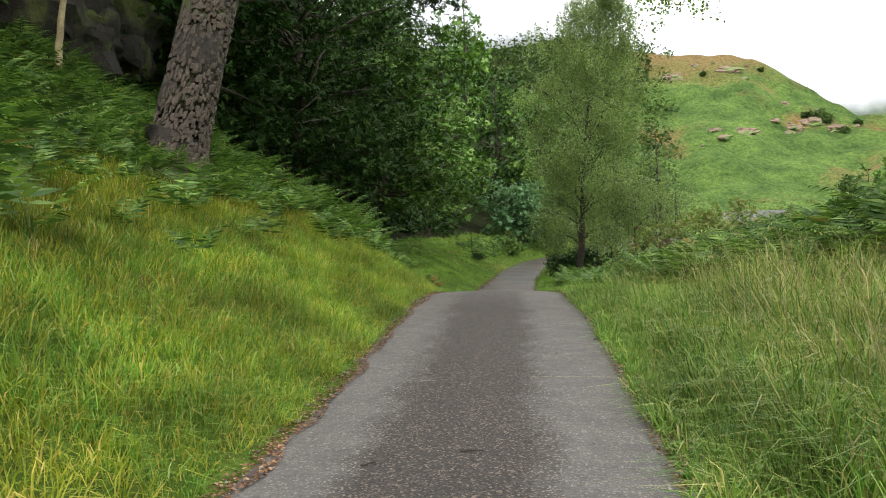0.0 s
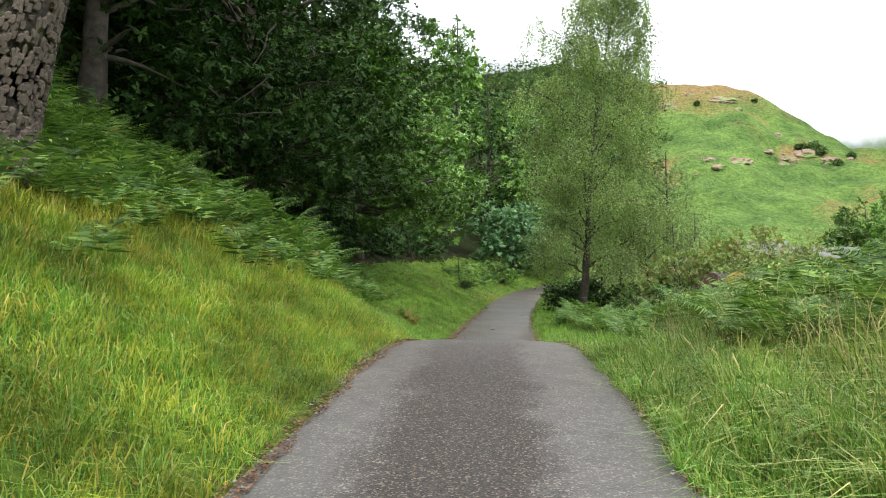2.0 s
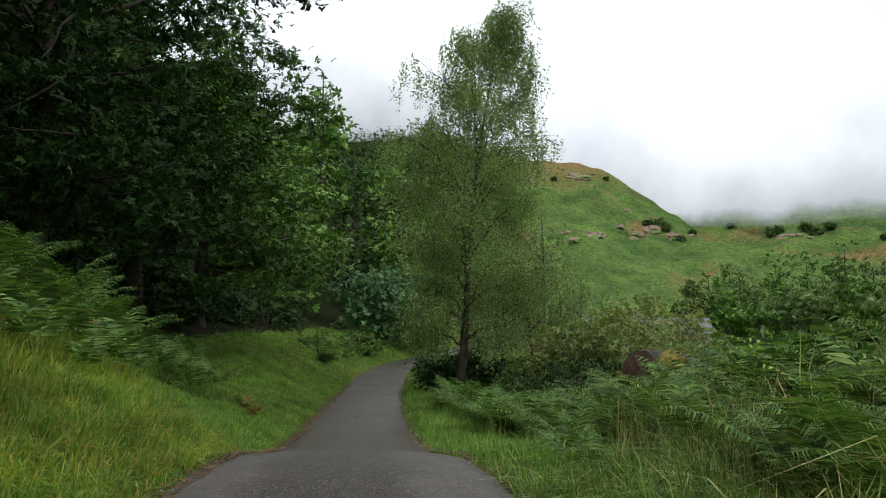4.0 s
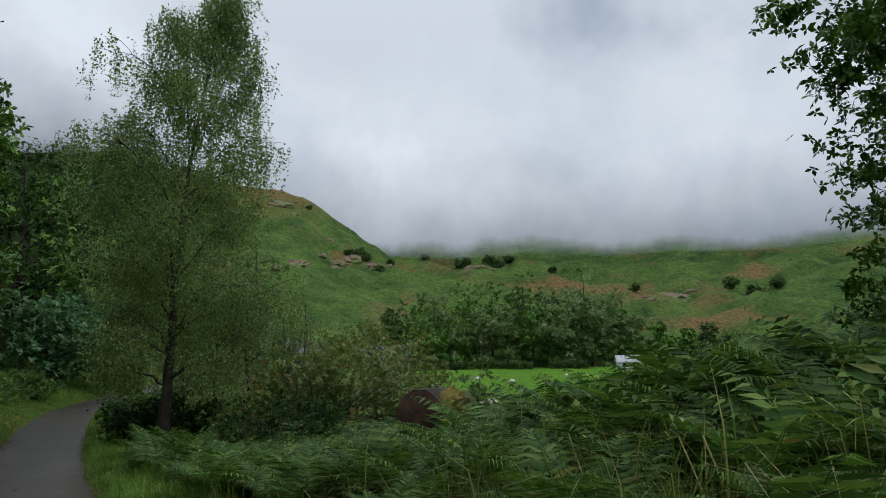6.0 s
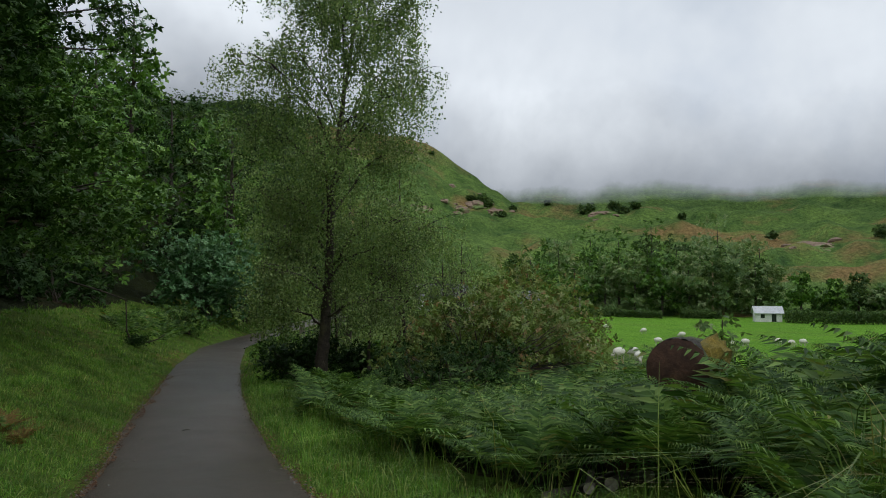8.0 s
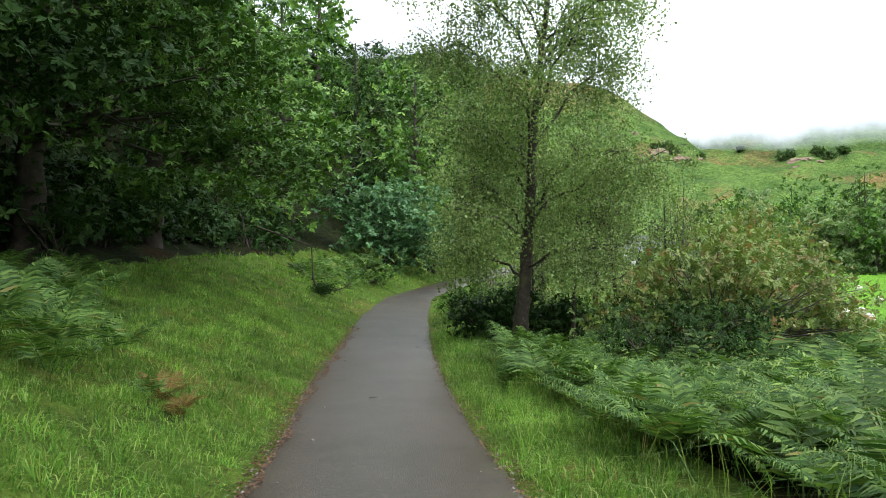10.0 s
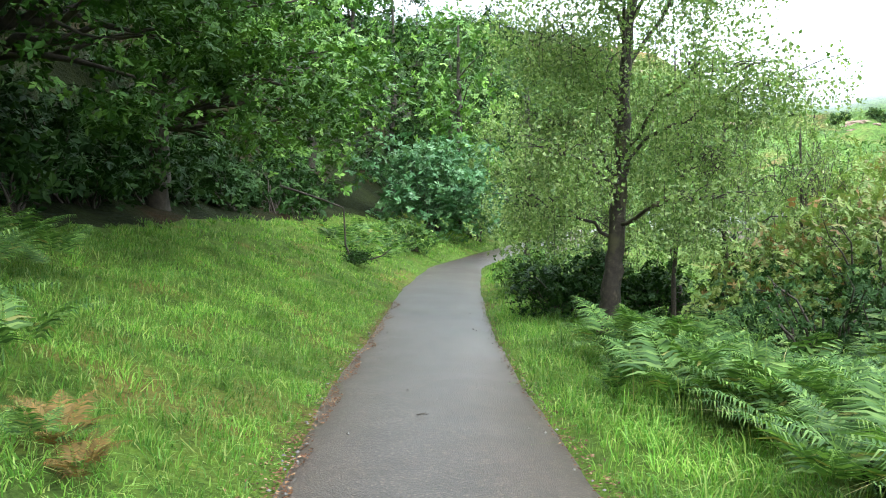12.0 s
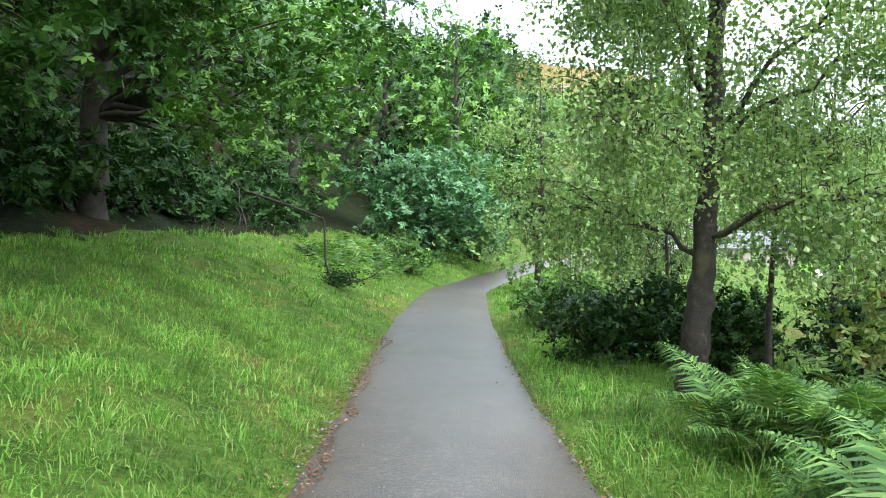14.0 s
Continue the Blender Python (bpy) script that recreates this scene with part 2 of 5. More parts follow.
HILLSIDE = turf_material("hillside_bracken", (0.05, 0.11, 0.03), (0.16, 0.26, 0.065), (0.27, 0.19, 0.085), 0.075, 87.0)


def road_material():
    """Old tarmac: dark stony crown strip between paler wheel tracks at first, then an even grey-brown."""
    m, nt, bsdf, out = material("tarmac")
    uv = nt.nodes.new("ShaderNodeUVMap")
    sep = nt.nodes.new("ShaderNodeSeparateXYZ")
    nt.links.new(uv.outputs[0], sep.inputs[0])
    wob = noise_of(nt, 1.3, 6, 0.7)
    add = nt.nodes.new("ShaderNodeMath")
    add.operation = "MULTIPLY_ADD"
    add.inputs[1].default_value = 0.34
    nt.links.new(wob, add.inputs[0])
    nt.links.new(sep.outputs[0], add.inputs[2])
    lane = ramp(nt, add.outputs[0], [(0.36, (0, 0, 0)), (0.49, (1, 1, 1)), (0.81, (1, 1, 1)), (0.93, (0, 0, 0))])
    along = ramp(nt, sep.outputs[1], [(0.0, (1, 1, 1)), (0.24, (1, 1, 1)), (0.33, (0.42, 0.42, 0.42))])
    fac = mix(nt, 1.0, lane, along, "MULTIPLY")
    pale_far = ramp(nt, sep.outputs[1], [(0.22, (0.095, 0.089, 0.083)), (0.33, (0.070, 0.055, 0.045))])
    track = mix(nt, 1.0, pale_far, ramp(nt, noise_of(nt, 3.0, 6, 0.65), [(0.3, (0.78, 0.78, 0.78)), (0.7, (1.16, 1.15, 1.13))]), "MULTIPLY")
    col = mix(nt, fac, track, (0.038, 0.032, 0.027))
    tc = nt.nodes.new("ShaderNodeTexCoord")
    vor = node(nt, "ShaderNodeTexVoronoi", Scale=75.0)
    nt.links.new(tc.outputs["Object"], vor.inputs["Vector"])
    chip = ramp(nt, vor.outputs["Color"], [(0.1, (0.15, 0.15, 0.15)), (0.45, (0.8, 0.8, 0.8)), (0.72, (1.3, 1.28, 1.25)), (0.86, (4.6, 4.3, 3.9))])
    stony = mix(nt, mix(nt, 0.45, fac, (0.55, 0.55, 0.55)), (1, 1, 1), chip)
    stony = mix(nt, 1.0, stony, ramp(nt, noise_of(nt, 14.0, 5, 0.75), [(0.32, (0.8, 0.8, 0.8)), (0.68, (1.16, 1.155, 1.15))]), "MULTIPLY")
    col = mix(nt, 1.0, col, stony, "MULTIPLY")
    nt.links.new(col, bsdf.inputs["Base Color"])
    damp = ramp(nt, noise_of(nt, 0.6, 4), [(0.35, (0.32, 0.32, 0.32)), (0.65, (0.42, 0.42, 0.42))])
    dry = ramp(nt, sep.outputs[1], [(0.24, (0.92, 0.92, 0.92)), (0.36, (0.0, 0.0, 0.0))])
    nt.links.new(mix(nt, 1.0, damp, dry, "LIGHTEN"), bsdf.inputs["Roughness"])
    bsdf.inputs["Specular IOR Level"].default_value = 0.45
    bump(nt, bsdf, vor.outputs["Distance"], 0.5, 0.006)
    return m


ROAD = road_material()


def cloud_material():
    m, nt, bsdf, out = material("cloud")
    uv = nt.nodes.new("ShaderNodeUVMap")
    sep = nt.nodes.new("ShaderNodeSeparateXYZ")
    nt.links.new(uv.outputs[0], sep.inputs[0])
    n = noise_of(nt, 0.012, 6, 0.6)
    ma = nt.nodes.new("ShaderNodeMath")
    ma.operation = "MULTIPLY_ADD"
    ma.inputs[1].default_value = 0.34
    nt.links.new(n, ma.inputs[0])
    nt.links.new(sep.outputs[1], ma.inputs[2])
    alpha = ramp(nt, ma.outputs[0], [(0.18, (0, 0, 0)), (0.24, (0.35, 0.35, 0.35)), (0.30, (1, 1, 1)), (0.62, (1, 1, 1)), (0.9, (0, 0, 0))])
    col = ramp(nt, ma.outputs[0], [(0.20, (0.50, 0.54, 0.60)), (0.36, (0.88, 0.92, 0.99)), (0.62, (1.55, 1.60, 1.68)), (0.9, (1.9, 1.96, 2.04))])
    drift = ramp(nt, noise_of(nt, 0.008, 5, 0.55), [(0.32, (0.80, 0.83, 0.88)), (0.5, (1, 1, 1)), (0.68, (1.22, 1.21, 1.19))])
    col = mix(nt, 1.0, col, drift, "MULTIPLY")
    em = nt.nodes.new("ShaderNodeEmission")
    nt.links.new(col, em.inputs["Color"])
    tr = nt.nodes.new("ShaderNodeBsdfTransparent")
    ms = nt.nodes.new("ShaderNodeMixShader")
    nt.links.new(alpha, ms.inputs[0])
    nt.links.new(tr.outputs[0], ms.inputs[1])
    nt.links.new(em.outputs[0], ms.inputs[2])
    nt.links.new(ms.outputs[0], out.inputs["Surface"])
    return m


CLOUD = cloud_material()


# ---- mesh helpers ----
def link_mesh(name, verts, faces, mat, parent=None, label="", smooth=False):
    """One mesh object from numpy arrays: verts (n, 3), faces (m, 3 or 4), quickly."""
    verts, faces = np.asarray(verts, np.float32), np.asarray(faces, np.int32)
    me = bpy.data.meshes.new(name)
    k = faces.shape[1]
    me.vertices.add(len(verts))
    me.vertices.foreach_set("co", verts.ravel())
    me.loops.add(faces.size)
    me.loops.foreach_set("vertex_index", faces.ravel())
    me.polygons.add(len(faces))
    me.polygons.foreach_set("loop_start", np.arange(0, faces.size, k, dtype=np.int32))
    me.polygons.foreach_set("use_smooth", np.full(len(faces), smooth))
    me.materials.append(mat)
    me.update(calc_edges=True)
    ob = new(name, me)
    ob.parent = parent
    if label:
        tagged(ob, label)
    return ob


def part(name, bm, mat, parent=None, label="", smooth=False):
    me = bpy.data.meshes.new(name)
    for f in bm.faces:
        f.smooth = smooth
    bm.to_mesh(me)
    bm.free()
    me.materials.append(mat)
    ob = new(name, me)
    ob.parent = parent
    if label:
        tagged(ob, label)
    return ob


def thing(name, m, label, category, group="", kind=""):
    ob = tagged(new(name), label, category, group, kind)
    ob.matrix_world = m
    return ob


def tube(points, radii, sides=7, wobble=0.0, rng=None):
    """A tapered tube along points: verts, quads."""
    pts = np.asarray(points, float)
    t = np.gradient(pts, axis=0)
    t /= np.linalg.norm(t, axis=1, keepdims=True) + 1e-9
    ref = np.where(np.abs(t[:, 2:3]) > 0.9, (1.0, 0, 0), (0, 0, 1.0))
    a = np.cross(t, ref)
    a /= np.linalg.norm(a, axis=1, keepdims=True) + 1e-9
    b = np.cross(t, a)
    ang = np.linspace(0, 2 * np.pi, sides, endpoint=False)
    r = np.asarray(radii, float)[:, None] * np.ones(sides)
    if wobble:
        r = r * (1 + wobble * rng.standard_normal(r.shape))
    v = pts[:, None] + r[..., None] * (np.cos(ang)[None, :, None] * a[:, None] + np.sin(ang)[None, :, None] * b[:, None])
    n = len(pts)
    i = np.arange(n - 1)[:, None] * sides
    j = np.arange(sides)[None]
    q = np.stack([i + j, i + (j + 1) % sides, i + sides + (j + 1) % sides, i + sides + j], -1).reshape(-1, 4)
    return v.reshape(-1, 3), q


def joined(pieces):
    vs, fs, n = [], [], 0
    for v, f in pieces:
        vs.append(v)
        fs.append(np.asarray(f) + n)
        n += len(v)
    return np.concatenate(vs), np.concatenate(fs)


def leaf_cloud(centres, size, rng, up=0.5, aspect=0.6, fold=0.25):
    """Diamond leaves, two triangles each with a crease, at the centres."""
    n = len(centres)
    nrm = rng.standard_normal((n, 3)) + (0, 0, up * 2)
    nrm /= np.linalg.norm(nrm, axis=1, keepdims=True)
    d = np.cross(nrm, rng.standard_normal((n, 3)))
    d /= np.linalg.norm(d, axis=1, keepdims=True) + 1e-9
    s = np.cross(nrm, d)
    L = (size * rng.uniform(0.6, 1.35, n))[:, None]
    tip, tail = centres + d * L * 0.5, centres - d * L * 0.5
    a = centres + s * L * aspect * 0.5 + nrm * L * fold * 0.5
    b = centres - s * L * aspect * 0.5 + nrm * L * fold * 0.5
    v = np.stack([tail, a, tip, b], 1).reshape(-1, 3)
    i = np.arange(n)[:, None] * 4
    f = np.concatenate([i + (0, 1, 2), i + (0, 2, 3)], 1).reshape(-1, 3)
    return v, f


def rosettes(centres, size, rng, up=0.7, blades=5, droop=0.25):
    """Sprigs of leaves that meet in one point, each leaf two triangles; the sprigs face outward and up."""
    n = len(centres)
    nrm = rng.standard_normal((n, 3)) * 0.8 + (0, 0, up)
    nrm /= np.linalg.norm(nrm, axis=1, keepdims=True)
    a = np.cross(nrm, rng.standard_normal((n, 3)))
    a /= np.linalg.norm(a, axis=1, keepdims=True) + 1e-9
    b = np.cross(nrm, a)
    rows = [centres]
    for k in range(blades):
        t = 6.283 * (k + rng.uniform(-0.3, 0.3, n)) / blades
        d = a * np.cos(t)[:, None] + b * np.sin(t)[:, None]
        e = b * np.cos(t)[:, None] - a * np.sin(t)[:, None]
        L = (size * rng.uniform(0.4, 1.35, n))[:, None]
        fall = -nrm * L * droop * rng.uniform(0.2, 1.4, (n, 1))
        rows += [centres + d * L * 0.55 + e * L * 0.27 + fall * 0.2, centres + d * L + fall, centres + d * L * 0.55 - e * L * 0.27 + fall * 0.2]
    m = 1 + 3 * blades
    v = np.stack(rows, 1).reshape(-1, 3)
    i = np.arange(n)[:, None] * m
    f = np.concatenate([i + q for k in range(blades) for q in ((0, 1 + 3 * k, 2 + 3 * k), (0, 2 + 3 * k, 3 + 3 * k))], 1).reshape(-1, 3)
    return v, f


# ---- lie of the land ----
ROAD_Y = (-14, 2, 4.5, 7.7, 10.5, 13, 16, 20, 26, 31, 37, 44, 51, 62, 85)
ROAD_L = (0.45, 0.0, -0.07, -0.25, -0.42, -0.46, -0.47, -0.6, -0.75, -0.6, -0.47, 0.1, 1.9, 4.9, 13)
ROAD_R = (3.2, 2.72, 2.68, 2.6, 2.45, 2.15, 1.88, 1.7, 1.42, 1.38, 1.54, 1.95, 3.75, 6.9, 15)
PROF_Y = (-50, 4, 8, 12, 13.8, 15.2, 16.6, 18, 22, 27, 34, 60, 90)
PROF_Z = (0, 0, 0.06, 0.13, 0.09, -0.12, -0.37, -0.58, -0.9, -1.0, -1.03, -0.95, -0.6)


def smooth_interp(y, ys, zs, soft=1.0):
    y = np.asarray(y, float)
    return sum(np.interp(y + k * soft, ys, zs) for k in (-1, -0.5, 0, 0.5, 1)) / 5


def road_left(y):
    return smooth_interp(y, ROAD_Y, ROAD_L)


def road_right(y):
    return smooth_interp(y, ROAD_Y, ROAD_R)


def road_z(y):
    return smooth_interp(y, PROF_Y, PROF_Z)


def waves(x, y, scale, seed):
    """Cheap smooth noise in about -1..1."""
    r = np.random.default_rng(seed)
    out = 0
    for k in range(6):
        a, p, f = r.uniform(0, 6.28), r.uniform(0, 6.28), r.uniform(0.6, 2.2) / scale
        out = out + np.sin((x * np.cos(a) + y * np.sin(a)) * f * 6.28 + p) / 2.4
    return out / 2


def step(a, b, v):
    t = np.clip((v - a) / (b - a), 0, 1)
    return t * t * (3 - 2 * t)


HILL_A = (-180, -60, -20, 0, 4, 7, 10, 13, 15, 16.5, 18, 20, 23, 30, 45, 60, 100, 180)
HILL_Z = (60, 85, 101, 102, 98, 94, 90, 88, 84, 76, 69, 61, 57, 56, 54, 52, 50, 50)
FIELD_Z = -5.0


def height(x, y):
    x, y = np.asarray(x, float), np.asarray(y, float)
    zr = road_z(y)
    dl, dr = road_left(y) - x, x - road_right(y)
    # wooded bank
    left = zr - 0.03 + 0.10 * step(0, 0.3, dl) + np.interp(dl, (0, 0.3, 1.3, 3.8, 6.5, 12, 40, 200), (0, 0.05, 0.72, 2.25, 3.85, 8.2, 30, 110)) * (1 - 0.45 * step(15.5, 21.5, y) * step(16, 6, dl))
    left = left + 0.10 * waves(x, y, 2.5, 3) * step(0.4, 1.5, dl) + 0.8 * waves(x, y, 9, 4) * step(5, 12, dl)
    # open side: a worn edge, a verge, then down to the pasture
    near = step(14.5, 10.0, y)
    verge_a = 0.22 * step(0.45, 0.9, dr) - 0.14 * step(0.1, 0.3, dr) * step(0.75, 0.4, dr) * step(9, 6, y) + 0.30 * step(1, 5, dr)
    verge_b = 0.05 * step(0.1, 0.4, dr) + (0.50 * step(23, 17, y) - 0.25) * step(0.8, 3.5, dr)
    verge = near * verge_a + (1 - near) * verge_b
    fall = step(7, 42, dr + 3.5 * (1 - near))
    right = (zr - 0.03 + verge + 0.10 * waves(x, y, 3, 5) * step(0.6, 2, dr)) * (1 - fall) + (FIELD_Z + 0.15 * waves(x, y, 30, 6)) * fall
    # far hillside round a point on the lane
    a, r = np.degrees(np.arctan2(x - 1, y - 10)), np.hypot(x - 1, y - 10)
    top = np.interp(a, HILL_A, HILL_Z)
    s = np.clip((r - 205) / 225, 0, 1)
    rise = (top - FIELD_Z) * (0.35 * s + 0.65 * s**1.6)
    beyond = np.clip(r - 430, 0, 900)
    rise = rise + np.where(a < 19.5, -0.25, 0.25) * np.minimum(beyond, 250)
    rough = waves(x, y, 60, 7) * 3.5 + waves(x, y, 22, 8) * 2.4
    far = rise + rough * step(0.03, 0.3, s) * (0.4 + 0.6 * step(1.0, 0.8, s))
    right = right + far
    on_road = zr - 0.03
    z = np.where(dl > 0, np.maximum(left, np.where(r > 150, right, -99)), np.where(dr > 0, right, on_road))
    return np.where(y > 84, np.where(dl > 0, np.maximum(left, right), right), z)


def place(x, y, dz=0.0):
    return Vector((x, y, float(height(x, y)) + dz))


def ground_sheet():
    xs = np.unique(np.concatenate([np.arange(-8, 10, 0.3), np.linspace(-30, -8, 30), np.linspace(10, 60, 50), np.linspace(60, 420, 72), np.linspace(420, 1500, 24), np.linspace(-260, -30, 40), np.linspace(-900, -260, 12)]).round(3))
    ys = np.unique(np.concatenate([np.arange(-6, 46, 0.45), np.linspace(-500, -40, 10), np.linspace(-40, -6, 16), np.linspace(46, 120, 60), np.linspace(120, 520, 84), np.linspace(520, 1500, 20)]).round(3))
    gx, gy = np.meshgrid(xs, ys)
    z = height(gx, gy)
    nx, ny = len(xs), len(ys)
    v = np.stack([gx, gy, z], -1).reshape(-1, 3)
    i = (np.arange(ny - 1)[:, None] * nx + np.arange(nx - 1)[None]).ravel()
    f = np.stack([i, i + 1, i + nx + 1, i + nx], -1)
    ob = link_mesh("ground", v, f, TURF, smooth=True)
    me = ob.data
    for m in (PASTURE, HILLSIDE, FLOOR_SHADED, EARTH, HILLWOOD):
        me.materials.append(m)
    c = v[f].mean(1)
    dl, dr = road_left(c[:, 1]) - c[:, 0], c[:, 0] - road_right(c[:, 1])
    r = np.hypot(c[:, 0] - 1, c[:, 1] - 10)
    edge = 1.2 * waves(c[:, 0], c[:, 1], 12, 9)
    idx = np.zeros(len(c), np.int32)
    idx[(dr > 24 + edge) & (c[:, 2] < -3.2)] = 1
    idx[(r > 207 + 6 * edge)] = 2
    az = np.degrees(np.arctan2(c[:, 0] - 1, c[:, 1] - 10))
    idx[(r > 207) & (az < 5.5 + 1.5 * waves(c[:, 0], c[:, 1], 50, 10))] = 5
    # shade-darkened floor below the wood, then between the fronds on the open side
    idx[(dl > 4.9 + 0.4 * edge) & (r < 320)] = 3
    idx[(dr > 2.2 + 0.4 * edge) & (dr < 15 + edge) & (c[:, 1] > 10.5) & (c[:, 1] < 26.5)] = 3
    idx[(dr > 0.1) & (dr < 0.5) & (c[:, 1] < 4.5)] = 4
    me.polygons.foreach_set("material_index", idx)
    tagged(ob, "grassy bank, pasture and bracken hillside of a green valley", "ground", kind="structure")


def road_sheet():
    ys = np.arange(-13, 84, 0.2)
    us = np.linspace(0, 1, 15)
    L, R = road_left(ys), road_right(ys)
    jag = lambda s: 0.025 * waves(ys, ys * 0 + s, 0.5, 11) + 0.035 * waves(ys, ys * 0 + s, 3.1, 12)
    x = (L + jag(1))[:, None] * (1 - us) + (R + jag(5))[:, None] * us
    crown = 0.035 * (1 - (2 * us - 1) ** 2)
    z = (road_z(ys) + 0.0)[:, None] + crown - 0.02 * (np.abs(2 * us - 1) ** 8)
    v = np.stack([x, np.repeat(ys[:, None], len(us), 1), z], -1).reshape(-1, 3)
    n = len(us)
    i = (np.arange(len(ys) - 1)[:, None] * n + np.arange(n - 1)[None]).ravel()
    f = np.stack([i, i + 1, i + n + 1, i + n], -1)
    ob = link_mesh("road", v, f, ROAD, smooth=True)
    lay = ob.data.uv_layers.new(name="lane")
    uv = np.stack([np.tile(us, len(ys)), np.repeat((ys + 13) / 97.0, n)], -1)[f.ravel()]
    lay.data.foreach_set("uv", uv.astype(np.float32).ravel())
    tagged(ob, "narrow worn tarmac lane with paler wheel tracks", "road", kind="structure")


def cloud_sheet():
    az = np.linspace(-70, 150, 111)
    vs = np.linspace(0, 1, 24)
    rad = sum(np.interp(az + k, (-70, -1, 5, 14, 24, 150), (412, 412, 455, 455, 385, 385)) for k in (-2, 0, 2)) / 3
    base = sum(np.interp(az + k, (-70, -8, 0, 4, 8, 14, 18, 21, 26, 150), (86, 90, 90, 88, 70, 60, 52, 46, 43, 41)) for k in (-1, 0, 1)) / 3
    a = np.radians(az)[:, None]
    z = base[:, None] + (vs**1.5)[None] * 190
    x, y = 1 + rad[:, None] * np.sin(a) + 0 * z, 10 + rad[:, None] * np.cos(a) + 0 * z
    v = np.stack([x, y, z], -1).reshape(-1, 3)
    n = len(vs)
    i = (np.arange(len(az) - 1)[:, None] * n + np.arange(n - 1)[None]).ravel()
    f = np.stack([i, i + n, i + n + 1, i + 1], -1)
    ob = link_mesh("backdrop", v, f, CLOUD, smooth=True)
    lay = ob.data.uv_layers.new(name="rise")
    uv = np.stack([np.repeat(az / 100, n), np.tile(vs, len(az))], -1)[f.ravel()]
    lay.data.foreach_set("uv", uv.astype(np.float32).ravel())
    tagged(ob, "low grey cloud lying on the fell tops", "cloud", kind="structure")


ground_sheet()
road_sheet()
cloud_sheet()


# ---- trees and shrubs ----
def bent(a, b, rng, sag=0.0, n=7, wob=0.06):
    """A bent line from a to b that sags or rises in its middle."""
    a, b = np.asarray(a, float), np.asarray(b, float)
    t = np.linspace(0, 1, n)[:, None]
    d = np.linalg.norm(b - a)
    p = a + (b - a) * t + np.sin(np.pi * t) * (0, 0, -sag * d)
    p[1:-1] += rng.standard_normal((n - 2, 3)) * wob * d * 0.35
    return p


